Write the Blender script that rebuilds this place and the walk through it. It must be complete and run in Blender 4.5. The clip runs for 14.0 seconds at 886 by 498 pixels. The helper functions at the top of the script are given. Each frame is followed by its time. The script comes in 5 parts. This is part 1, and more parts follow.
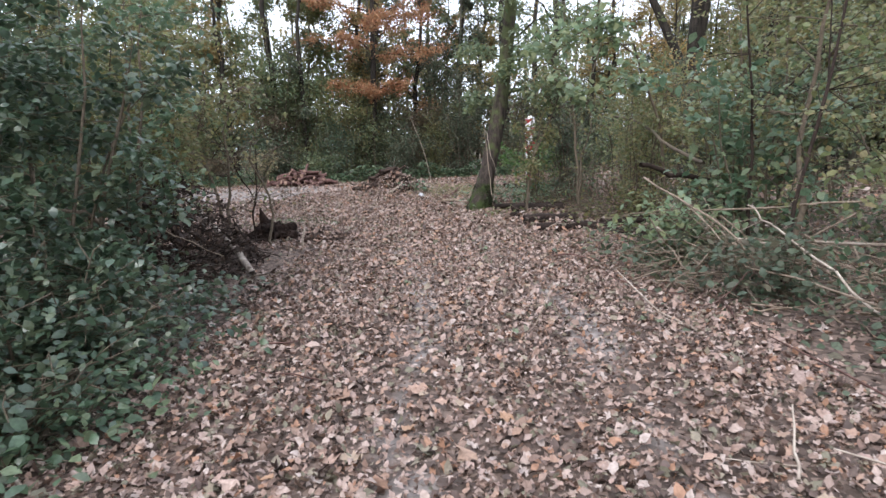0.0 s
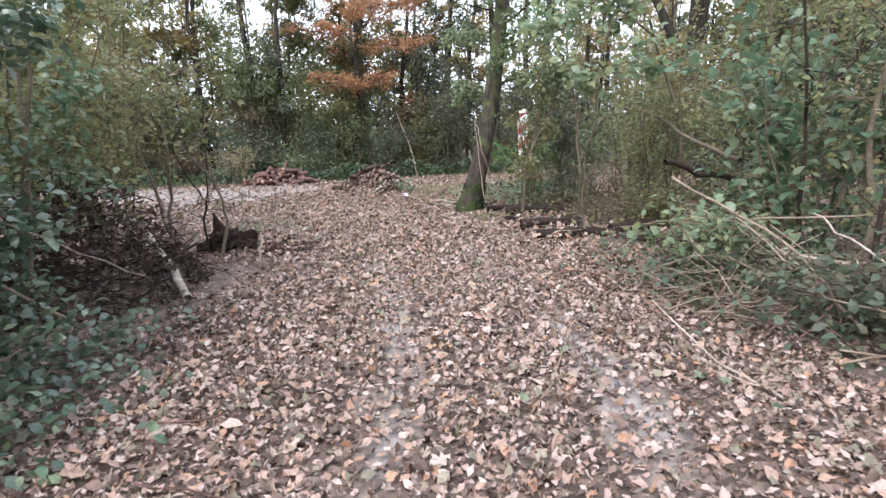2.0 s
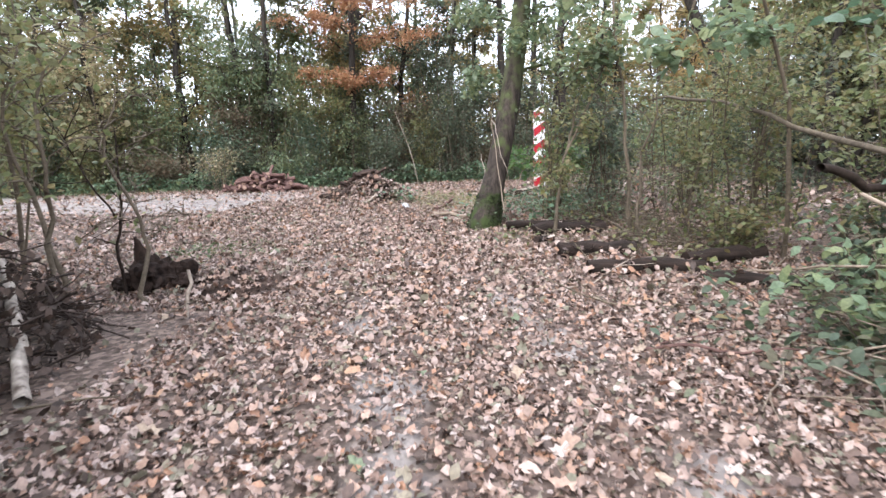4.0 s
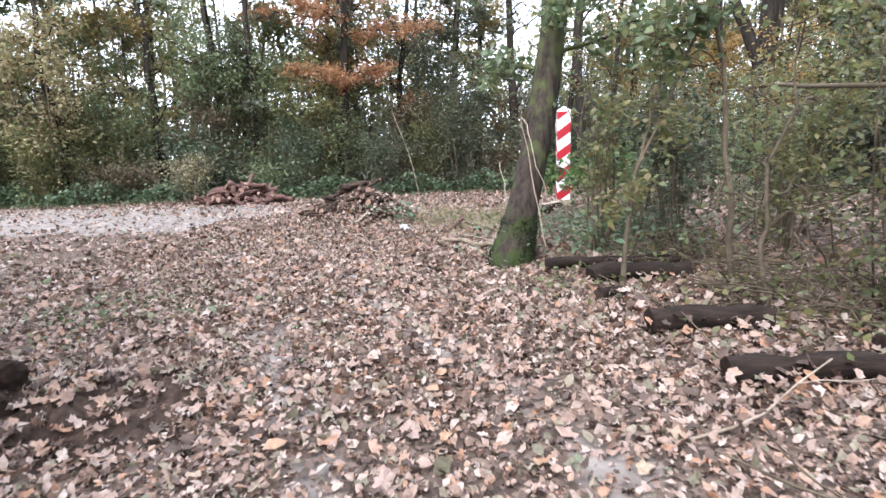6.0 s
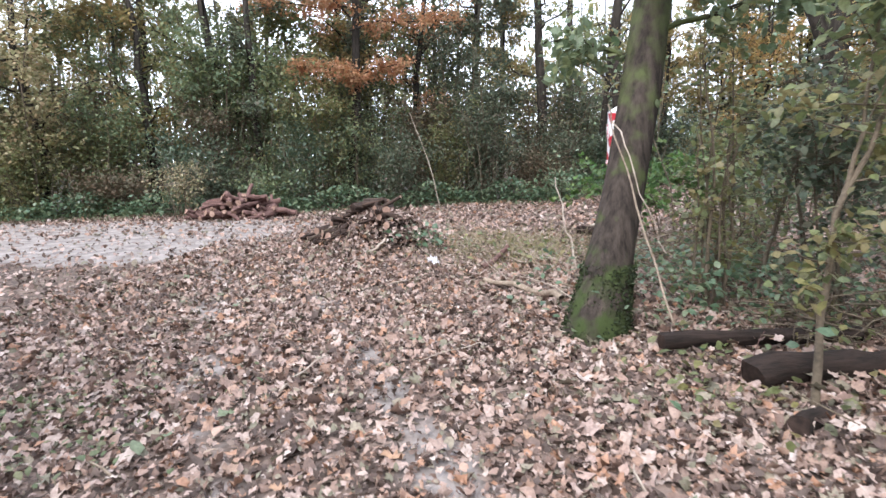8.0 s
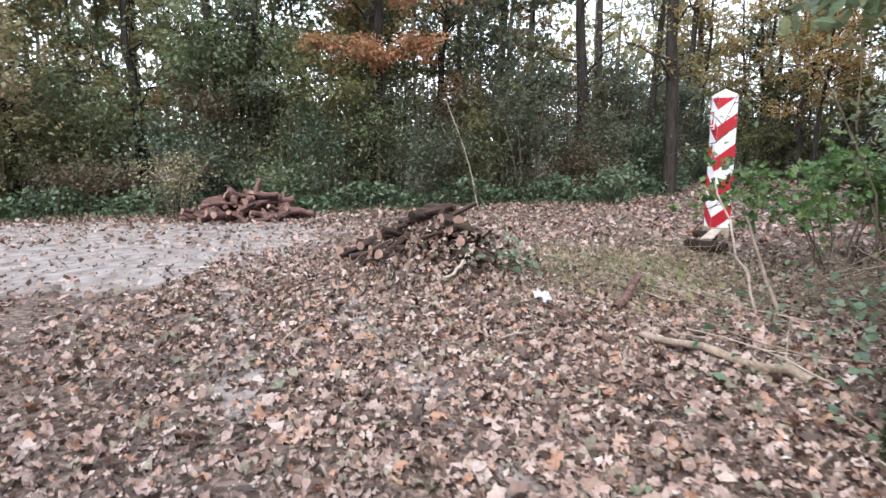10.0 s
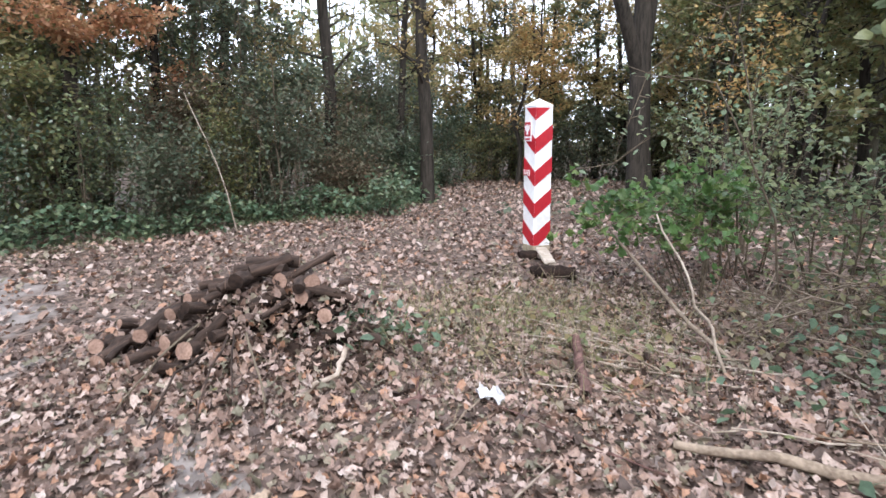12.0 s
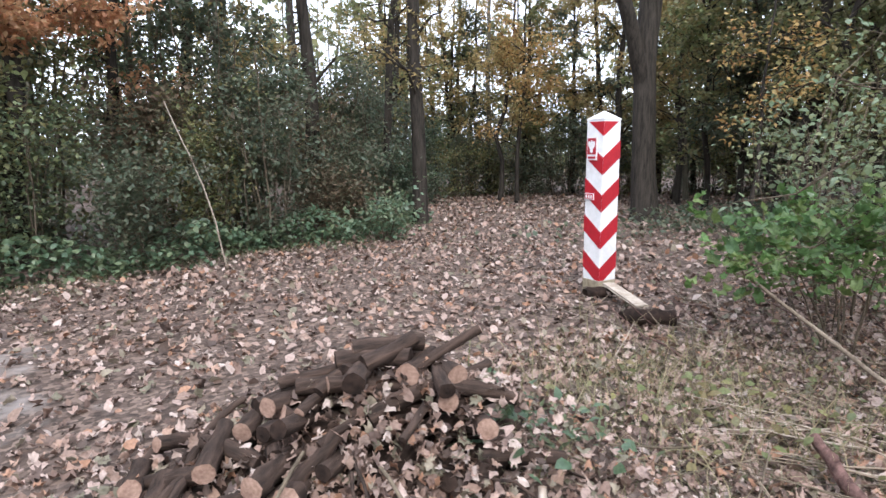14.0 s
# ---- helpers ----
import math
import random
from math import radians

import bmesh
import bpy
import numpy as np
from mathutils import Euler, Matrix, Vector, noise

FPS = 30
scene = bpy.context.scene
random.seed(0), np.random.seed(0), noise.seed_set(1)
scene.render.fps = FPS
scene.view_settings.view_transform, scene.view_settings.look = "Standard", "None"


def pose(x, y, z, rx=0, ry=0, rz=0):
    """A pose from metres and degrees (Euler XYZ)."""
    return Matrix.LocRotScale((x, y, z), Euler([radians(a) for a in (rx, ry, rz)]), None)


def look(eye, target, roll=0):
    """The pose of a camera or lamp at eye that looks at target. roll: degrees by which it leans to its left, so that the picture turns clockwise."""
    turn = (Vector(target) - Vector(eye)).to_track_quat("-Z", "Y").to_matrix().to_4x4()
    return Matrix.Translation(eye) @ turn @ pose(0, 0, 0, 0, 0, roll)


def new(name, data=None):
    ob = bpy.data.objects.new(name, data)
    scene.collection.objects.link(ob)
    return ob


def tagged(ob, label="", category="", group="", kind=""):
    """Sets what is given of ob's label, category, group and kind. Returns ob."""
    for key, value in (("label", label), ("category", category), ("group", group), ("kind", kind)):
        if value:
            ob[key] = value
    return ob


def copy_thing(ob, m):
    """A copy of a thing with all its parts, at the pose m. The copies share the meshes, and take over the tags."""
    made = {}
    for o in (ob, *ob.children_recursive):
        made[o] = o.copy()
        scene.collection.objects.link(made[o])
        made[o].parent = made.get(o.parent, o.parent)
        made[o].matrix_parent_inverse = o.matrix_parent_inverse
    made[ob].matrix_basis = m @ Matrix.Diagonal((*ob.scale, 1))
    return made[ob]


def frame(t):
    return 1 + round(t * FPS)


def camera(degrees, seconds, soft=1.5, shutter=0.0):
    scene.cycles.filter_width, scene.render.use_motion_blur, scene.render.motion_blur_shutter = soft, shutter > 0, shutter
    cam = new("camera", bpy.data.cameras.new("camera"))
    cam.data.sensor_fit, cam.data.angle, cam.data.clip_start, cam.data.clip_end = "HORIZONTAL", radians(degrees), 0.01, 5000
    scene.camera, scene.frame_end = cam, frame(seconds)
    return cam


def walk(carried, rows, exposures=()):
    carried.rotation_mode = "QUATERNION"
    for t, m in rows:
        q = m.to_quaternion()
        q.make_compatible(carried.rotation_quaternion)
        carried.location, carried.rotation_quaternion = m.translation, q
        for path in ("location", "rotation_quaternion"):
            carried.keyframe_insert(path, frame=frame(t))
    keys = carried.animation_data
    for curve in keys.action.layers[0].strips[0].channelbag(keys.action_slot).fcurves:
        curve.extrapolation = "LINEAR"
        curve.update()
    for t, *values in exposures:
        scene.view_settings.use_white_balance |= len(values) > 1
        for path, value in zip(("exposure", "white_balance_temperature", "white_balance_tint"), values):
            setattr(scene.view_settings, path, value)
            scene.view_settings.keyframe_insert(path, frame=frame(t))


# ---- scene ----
cam = camera(74.4, 14.0, 1.5, 0.25)
PATH = [
    (0, (0.996, -0.5, 1.411), (0.803, 1.459, 1.062), -1.8),
    (0.5, (0.931, -0.11, 1.392), (0.755, 1.848, 1.028), -1.9),
    (1, (0.968, 0.145, 1.396), (0.802, 2.105, 1.035), -1.8),
    (1.5, (1.011, 0.446, 1.419), (0.848, 2.405, 1.056), -1.8),
    (2, (0.934, 0.787, 1.368), (0.777, 2.748, 1.009), -1.8),
    (2.5, (0.897, 1.213, 1.351), (0.746, 3.176, 0.995), -1.7),
    (3, (0.82, 1.768, 1.331), (0.672, 3.731, 0.976), -1.7),
    (3.2, (0.774, 2.0, 1.297), (0.623, 3.963, 0.943), -1.7),
    (5.3, (0.403, 4.772, 1.283), (0.257, 6.74, 0.961), -1.2),
    (5.5, (0.374, 5.001, 1.315), (0.226, 6.969, 0.991), -1.3),
    (6, (0.258, 5.596, 1.316), (0.11, 7.564, 0.992), -1.4),
    (6.5, (0.2, 6.144, 1.337), (0.046, 8.112, 1.015), -1.4),
    (7, (0.073, 6.737, 1.357), (-0.092, 8.703, 1.031), -1.6),
    (7.5, (-0.137, 7.205, 1.416), (-0.309, 9.171, 1.093), -1.4),
    (8, (-0.284, 7.722, 1.477), (-0.464, 9.689, 1.158), -1.4),
    (8.5, (-0.546, 8.174, 1.465), (-0.728, 10.14, 1.146), -1.2),
    (9, (-0.8, 8.692, 1.455), (-0.982, 10.658, 1.139), -1.1),
    (9.2, (-0.918, 8.938, 1.424), (-1.1, 10.905, 1.11), -0.9),
    (11.3, (-2.671, 11.315, 1.631), (-2.32, 13.238, 1.209), 0.3),
    (11.5, (-2.722, 11.538, 1.626), (-2.182, 13.42, 1.216), 0.0),
    (12, (-2.826, 12.151, 1.698), (-2.008, 13.94, 1.339), -0.4),
    (12.5, (-3.038, 12.723, 1.719), (-2.141, 14.478, 1.379), -0.4),
    (13, (-3.148, 13.229, 1.718), (-2.213, 14.966, 1.385), -0.6),
    (13.5, (-3.251, 13.687, 1.803), (-2.287, 15.407, 1.472), -0.6),
    (14, (-3.446, 14.03, 1.802), (-2.454, 15.736, 1.48), -0.5),
]
walk(cam, [(t, look(eye, target, roll)) for t, eye, target, roll in PATH],
     [(0, 0.66), (0.3, 1.08), (0.5, 1.32), (1, 1.48), (1.5, 1.05), (2, 1.1), (3, 1.24), (6.5, 1.33), (9, 1.1), (11.5, 1.04), (14, 1.0)])
SKY, SUN = 0.15, 1.6

# ---------------------------------------------------------------- light
world = bpy.data.worlds.new("overcast_sky")
scene.world = world
world.use_nodes = True
wn, wl = world.node_tree.nodes, world.node_tree.links
SUN_EL, SUN_ROT = radians(46), radians(200)
sky = wn.new("ShaderNodeTexSky")
sky.sky_type = "NISHITA"
sky.sun_disc = False
sky.sun_elevation, sky.sun_rotation = SUN_EL, SUN_ROT
sky.air_density, sky.dust_density = 1.0, 3.0
cloud = wn.new("ShaderNodeTexNoise")
cloud.inputs["Scale"].default_value = 3.0
cloud.inputs["Detail"].default_value = 5.0
cloud_tone = wn.new("ShaderNodeValToRGB")
cloud_tone.color_ramp.elements[0].color = (7.6, 8.4, 10.1, 1)
cloud_tone.color_ramp.elements[1].color = (10.2, 11.1, 13.0, 1)
wl.new(cloud.outputs["Fac"], cloud_tone.inputs["Fac"])
cover = wn.new("ShaderNodeMix")
cover.data_type = "RGBA"
cover.inputs[0].default_value = 0.88
wl.new(sky.outputs[0], cover.inputs[6])
wl.new(cloud_tone.outputs[0], cover.inputs[7])
wl.new(cover.outputs[2], wn["Background"].inputs[0])
wn["Background"].inputs[1].default_value = SKY

sun = new("sun", bpy.data.lights.new("sun", "SUN"))
sun.data.energy, sun.data.angle, sun.data.color = SUN, radians(25), (1, 0.985, 0.965)
sun.matrix_world = Matrix.Rotation(-SUN_ROT, 4, "Z") @ Matrix.Rotation(-(math.pi / 2 - SUN_EL), 4, "X")

# ---------------------------------------------------------------- materials


def nodes_of(name):
    m = bpy.data.materials.new(name)
    m.use_nodes = True
    return m, m.node_tree.nodes, m.node_tree.links, m.node_tree.nodes["Principled BSDF"]


def ramp_node(n, stops, mode="LINEAR"):
    r = n.new("ShaderNodeValToRGB")
    r.color_ramp.interpolation = mode
    while len(r.color_ramp.elements) < len(stops):
        r.color_ramp.elements.new(0.5)
    for e, (p, c) in zip(r.color_ramp.elements, stops):
        e.position, e.color = p, (*c, 1)
    return r


def leaf_material(name, colours, rough=0.5, thin=0.35, per_object=False, sheen=0.45):
    """Leaves: each one takes its own colour, blotched by a fine noise, and lets light through."""
    m, n, l, p = nodes_of(name)
    if per_object:
        rnd = n.new("ShaderNodeObjectInfo").outputs["Random"]
    else:
        rnd = n.new("ShaderNodeNewGeometry").outputs["Random Per Island"]
    r = ramp_node(n, [(i / len(colours), c) for i, c in enumerate(colours)], "CONSTANT" if per_object or name == "fallen_leaves" else "LINEAR")
    l.new(rnd, r.inputs["Fac"])
    tex = n.new("ShaderNodeTexNoise")
    tex.inputs["Scale"].default_value, tex.inputs["Detail"].default_value = 55, 4
    geo = n.new("ShaderNodeNewGeometry")
    l.new(geo.outputs["Position"], tex.inputs["Vector"])
    tone = ramp_node(n, [(0.3, (0.62, 0.6, 0.58)), (0.7, (1.15, 1.13, 1.1))])
    l.new(tex.outputs["Fac"], tone.inputs["Fac"])
    mul = n.new("ShaderNodeMix")
    mul.data_type, mul.blend_type = "RGBA", "MULTIPLY"
    mul.inputs[0].default_value = 0.8
    l.new(r.outputs[0], mul.inputs[6])
    l.new(tone.outputs[0], mul.inputs[7])
    l.new(mul.outputs[2], p.inputs["Base Color"])
    p.inputs["Roughness"].default_value = rough
    p.inputs["Specular IOR Level"].default_value = sheen
    bump = n.new("ShaderNodeBump")
    bump.inputs["Strength"].default_value, bump.inputs["Distance"].default_value = 0.4, 0.004
    l.new(tex.outputs["Fac"], bump.inputs["Height"])
    l.new(bump.outputs[0], p.inputs["Normal"])
    tr = n.new("ShaderNodeBsdfTranslucent")
    l.new(mul.outputs[2], tr.inputs["Color"])
    mix = n.new("ShaderNodeMixShader")
    mix.inputs[0].default_value = thin
    l.new(p.outputs[0], mix.inputs[1])
    l.new(tr.outputs[0], mix.inputs[2])
    l.new(mix.outputs[0], n["Material Output"].inputs[0])
    return m


def bark_material(name, dark, light, moss=None, moss_top=1.0, scale=14, grain=(1, 1, 0.16), algae=None):
    """Furrowed bark: noise drawn out along the trunk, with bump; moss creeps up from the foot in patches, algae tint the upper stem."""
    m, n, l, p = nodes_of(name)
    co = n.new("ShaderNodeTexCoord")
    mp = n.new("ShaderNodeMapping")
    mp.inputs["Scale"].default_value = grain
    l.new(co.outputs["Object"], mp.inputs["Vector"])
    tex = n.new("ShaderNodeTexNoise")
    tex.inputs["Scale"].default_value, tex.inputs["Detail"].default_value, tex.inputs["Roughness"].default_value = scale, 6, 0.65
    l.new(mp.outputs[0], tex.inputs["Vector"])
    r = ramp_node(n, [(0.32, dark), (0.68, light)])
    l.new(tex.outputs["Fac"], r.inputs["Fac"])
    colour = r.outputs[0]
    if moss:
        big = n.new("ShaderNodeTexNoise")
        big.inputs["Scale"].default_value, big.inputs["Detail"].default_value = 5, 5
        l.new(co.outputs["Object"], big.inputs["Vector"])
        sep = n.new("ShaderNodeSeparateXYZ")
        l.new(co.outputs["Object"], sep.inputs[0])
        up = n.new("ShaderNodeMapRange")
        up.inputs[1].default_value, up.inputs[2].default_value = 0, moss_top
        up.inputs[3].default_value, up.inputs[4].default_value = 0.16, -0.08
        l.new(sep.outputs[2], up.inputs[0])
        add = n.new("ShaderNodeMath")
        l.new(big.outputs["Fac"], add.inputs[0])
        l.new(up.outputs[0], add.inputs[1])
        sel = ramp_node(n, [(0.52, (0, 0, 0)), (0.66, (1, 1, 1))])
        l.new(add.outputs[0], sel.inputs["Fac"])
        mix = n.new("ShaderNodeMix")
        mix.data_type = "RGBA"
        l.new(sel.outputs[0], mix.inputs[0])
        l.new(colour, mix.inputs[6])
        mix.inputs[7].default_value = (*moss, 1)
        colour = mix.outputs[2]
        if algae:
            high = n.new("ShaderNodeMapRange")
            high.inputs[1].default_value, high.inputs[2].default_value = 0.9, 2.9
            high.inputs[3].default_value, high.inputs[4].default_value = -0.1, 0.16
            l.new(sep.outputs[2], high.inputs[0])
            patch = n.new("ShaderNodeMath")
            l.new(big.outputs["Fac"], patch.inputs[0])
            l.new(high.outputs[0], patch.inputs[1])
            where = ramp_node(n, [(0.5, (0, 0, 0)), (0.72, (0.8, 0.8, 0.8))])
            l.new(patch.outputs[0], where.inputs["Fac"])
            film = n.new("ShaderNodeMix")
            film.data_type = "RGBA"
            l.new(where.outputs[0], film.inputs[0])
            l.new(colour, film.inputs[6])
            film.inputs[7].default_value = (*algae, 1)
            colour = film.outputs[2]
    l.new(colour, p.inputs["Base Color"])
    p.inputs["Roughness"].default_value = 0.9
    p.inputs["Specular IOR Level"].default_value = 0.2
    bump = n.new("ShaderNodeBump")
    bump.inputs["Strength"].default_value, bump.inputs["Distance"].default_value = 0.9, 0.02
    l.new(tex.outputs["Fac"], bump.inputs["Height"])
    l.new(bump.outputs[0], p.inputs["Normal"])
    return m


def plain_material(name, base, second, scale=30, rough=0.7, bump_by=0.3, spec=0.4):
    """A surface of two close tones, mottled at two scales."""
    m, n, l, p = nodes_of(name)
    co = n.new("ShaderNodeTexCoord")
    fine = n.new("ShaderNodeTexNoise")
    fine.inputs["Scale"].default_value, fine.inputs["Detail"].default_value = scale, 6
    l.new(co.outputs["Object"], fine.inputs["Vector"])
    big = n.new("ShaderNodeTexNoise")
    big.inputs["Scale"].default_value, big.inputs["Detail"].default_value = scale / 7, 3
    l.new(co.outputs["Object"], big.inputs["Vector"])
    mean = n.new("ShaderNodeMath")
    mean.operation = "MULTIPLY_ADD"
    mean.inputs[1].default_value, mean.inputs[2].default_value = 0.5, 0
    l.new(fine.outputs["Fac"], mean.inputs[0])
    half = n.new("ShaderNodeMath")
    half.operation = "MULTIPLY_ADD"
    half.inputs[1].default_value = 0.5
    l.new(big.outputs["Fac"], half.inputs[0])
    l.new(mean.outputs[0], half.inputs[2])
    r = ramp_node(n, [(0.36, second), (0.62, base)])
    l.new(half.outputs[0], r.inputs["Fac"])
    l.new(r.outputs[0], p.inputs["Base Color"])
    p.inputs["Roughness"].default_value = rough
    p.inputs["Specular IOR Level"].default_value = spec
    bump = n.new("ShaderNodeBump")
    bump.inputs["Strength"].default_value, bump.inputs["Distance"].default_value = bump_by, 0.01
    l.new(fine.outputs["Fac"], bump.inputs["Height"])
    l.new(bump.outputs[0], p.inputs["Normal"])
    return m


LITTER = [(0.39, 0.275, 0.235), (0.15, 0.1, 0.082), (0.45, 0.345, 0.305), (0.27, 0.185, 0.15), (0.08, 0.055, 0.047), (0.4, 0.265, 0.205), (0.12, 0.082, 0.07), (0.34, 0.24, 0.2),
          (0.36, 0.265, 0.235), (0.2, 0.13, 0.105), (0.48, 0.395, 0.36), (0.37, 0.21, 0.14), (0.27, 0.23, 0.175), (0.43, 0.335, 0.295), (0.18, 0.165, 0.12), (0.31, 0.21, 0.17), (0.4, 0.3, 0.265), (0.1, 0.07, 0.058)]
M_LITTER = leaf_material("fallen_leaves", LITTER, 0.6, 0.12, sheen=0.35)
M_LITTER_ONE = leaf_material("single_fallen_leaf", [(0.43, 0.29, 0.23), (0.34, 0.23, 0.175), (0.47, 0.35, 0.3), (0.4, 0.25, 0.165), (0.16, 0.19, 0.12), (0.38, 0.29, 0.22), (0.3, 0.19, 0.14)], 0.6, 0.12, True, 0.35)
M_DEEP = leaf_material("deep_green_leaves", [(0.042, 0.078, 0.05), (0.065, 0.108, 0.068), (0.1, 0.148, 0.1), (0.048, 0.084, 0.044), (0.13, 0.165, 0.1)], 0.3, 0.38, sheen=0.75)
M_OLIVE = leaf_material("olive_leaves", [(0.16, 0.2, 0.085), (0.22, 0.25, 0.11), (0.14, 0.175, 0.09), (0.29, 0.27, 0.11), (0.2, 0.22, 0.13), (0.25, 0.21, 0.1)], 0.42, 0.5)
M_GREY = leaf_material("dull_green_leaves", [(0.085, 0.115, 0.07), (0.125, 0.155, 0.105), (0.06, 0.085, 0.053), (0.16, 0.17, 0.11), (0.125, 0.105, 0.075), (0.1, 0.135, 0.095)], 0.5, 0.4, sheen=0.35)
M_MID = leaf_material("mid_green_leaves", [(0.105, 0.175, 0.105), (0.15, 0.235, 0.145), (0.085, 0.145, 0.085), (0.2, 0.255, 0.15)], 0.36, 0.45, sheen=0.6)
M_RUSSET = leaf_material("russet_leaves", [(0.16, 0.11, 0.075), (0.2, 0.14, 0.09), (0.12, 0.095, 0.065), (0.15, 0.14, 0.09)], 0.6, 0.4)
M_PALE = leaf_material("pale_green_leaves", [(0.15, 0.2, 0.12), (0.19, 0.24, 0.15), (0.13, 0.19, 0.1), (0.23, 0.26, 0.13)], 0.45, 0.45)
M_MINT = leaf_material("mint_green_leaves", [(0.22, 0.3, 0.19), (0.26, 0.34, 0.22), (0.19, 0.28, 0.16), (0.3, 0.34, 0.18)], 0.4, 0.5)
M_FRESH = leaf_material("fresh_green_leaves", [(0.1, 0.2, 0.06), (0.13, 0.24, 0.07), (0.09, 0.17, 0.07), (0.17, 0.24, 0.08)], 0.45, 0.4)
M_ORANGE = leaf_material("orange_leaves", [(0.48, 0.23, 0.125), (0.42, 0.2, 0.11), (0.52, 0.29, 0.15), (0.36, 0.18, 0.11), (0.46, 0.29, 0.16)], 0.5, 0.45)
M_YELLOW = leaf_material("yellow_leaves", [(0.42, 0.31, 0.12), (0.34, 0.29, 0.13), (0.46, 0.36, 0.16), (0.27, 0.25, 0.12), (0.38, 0.26, 0.12)], 0.5, 0.45)
M_BEIGE = leaf_material("pale_yellow_leaves", [(0.4, 0.35, 0.2), (0.34, 0.33, 0.18), (0.44, 0.37, 0.24), (0.3, 0.32, 0.17), (0.4, 0.3, 0.18)], 0.5, 0.5)
M_GOLD = leaf_material("golden_leaves", [(0.5, 0.32, 0.12), (0.46, 0.25, 0.11), (0.42, 0.33, 0.13), (0.52, 0.37, 0.16)], 0.5, 0.5)
M_STRAW = leaf_material("dry_grass", [(0.36, 0.29, 0.18), (0.3, 0.25, 0.16), (0.24, 0.22, 0.12), (0.4, 0.33, 0.22), (0.2, 0.2, 0.1)], 0.7, 0.25)
M_GRASS = leaf_material("green_grass", [(0.085, 0.115, 0.055), (0.11, 0.14, 0.065), (0.14, 0.16, 0.085), (0.08, 0.12, 0.05), (0.2, 0.2, 0.11)], 0.6, 0.3)
M_MOSS = leaf_material("moss", [(0.028, 0.045, 0.015), (0.048, 0.066, 0.02), (0.02, 0.03, 0.012)], 0.9, 0.2)
M_BARK = bark_material("dark_bark", (0.014, 0.012, 0.01), (0.058, 0.048, 0.04))
# bark of distant trunks, lightened in its colour to stand in for haze
M_BARK_HAZE = bark_material("hazed_far_bark", (0.05, 0.046, 0.034), (0.16, 0.145, 0.11))
M_BARK_MOSS = bark_material("mossy_bark", (0.014, 0.0105, 0.009), (0.074, 0.057, 0.047), (0.04, 0.055, 0.018), 1.0, 18, (1, 1, 0.16), (0.085, 0.1, 0.04))
M_LOG = bark_material("log_bark", (0.018, 0.013, 0.011), (0.085, 0.055, 0.043), None, 1, 26, (0.16, 1, 1))
M_LOG_WET = bark_material("wet_log_bark", (0.009, 0.007, 0.006), (0.042, 0.028, 0.023), None, 1, 26, (0.16, 1, 1))
M_LOG_RED = bark_material("red_brown_wood", (0.045, 0.024, 0.021), (0.2, 0.115, 0.1), None, 1, 24, (0.16, 1, 1))
M_STICK = plain_material("dead_stick", (0.3, 0.235, 0.18), (0.13, 0.095, 0.07), 40, 0.85, 0.5, 0.2)
M_STICK_PALE = plain_material("bleached_wood", (0.46, 0.39, 0.33), (0.2, 0.15, 0.115), 20, 0.8, 0.4, 0.2)
M_PEEL = plain_material("peeling_wood", (0.5, 0.43, 0.37), (0.07, 0.05, 0.04), 16, 0.85, 0.9, 0.2)
M_TWIG = plain_material("twig_bark", (0.16, 0.125, 0.09), (0.07, 0.055, 0.04), 40, 0.85, 0.3, 0.2)
M_TWIG_DARK = plain_material("dark_twigs", (0.05, 0.034, 0.028), (0.02, 0.015, 0.012), 40, 0.9, 0.3, 0.15)
M_CUT = plain_material("cut_wood", (0.34, 0.225, 0.175), (0.17, 0.1, 0.075), 60, 0.8, 0.3, 0.2)
M_ROT = plain_material("rotten_wood", (0.045, 0.029, 0.023), (0.012, 0.009, 0.008), 24, 0.95, 1.0, 0.1)
M_SOIL = plain_material("churned_soil", (0.085, 0.058, 0.046), (0.03, 0.021, 0.018), 30, 0.95, 1.0, 0.1)
M_WHITE = plain_material("white_paint", (0.82, 0.82, 0.84), (0.68, 0.68, 0.68), 18, 0.45, 0.08)
M_RED = plain_material("red_paint", (0.45, 0.018, 0.03), (0.35, 0.015, 0.026), 18, 0.45, 0.08)
M_STAIN = plain_material("stained_concrete", (0.42, 0.36, 0.27), (0.2, 0.16, 0.1), 20, 0.85, 0.4)
M_PLATE = plain_material("red_enamel", (0.45, 0.03, 0.045), (0.36, 0.025, 0.04), 30, 0.35, 0.03)
M_PLANK = plain_material("weathered_board", (0.5, 0.43, 0.36), (0.3, 0.24, 0.19), 30, 0.85, 0.5, 0.2)
M_LITTERBAG = plain_material("white_wrapper", (0.72, 0.71, 0.74), (0.45, 0.45, 0.48), 40, 0.4, 0.5)


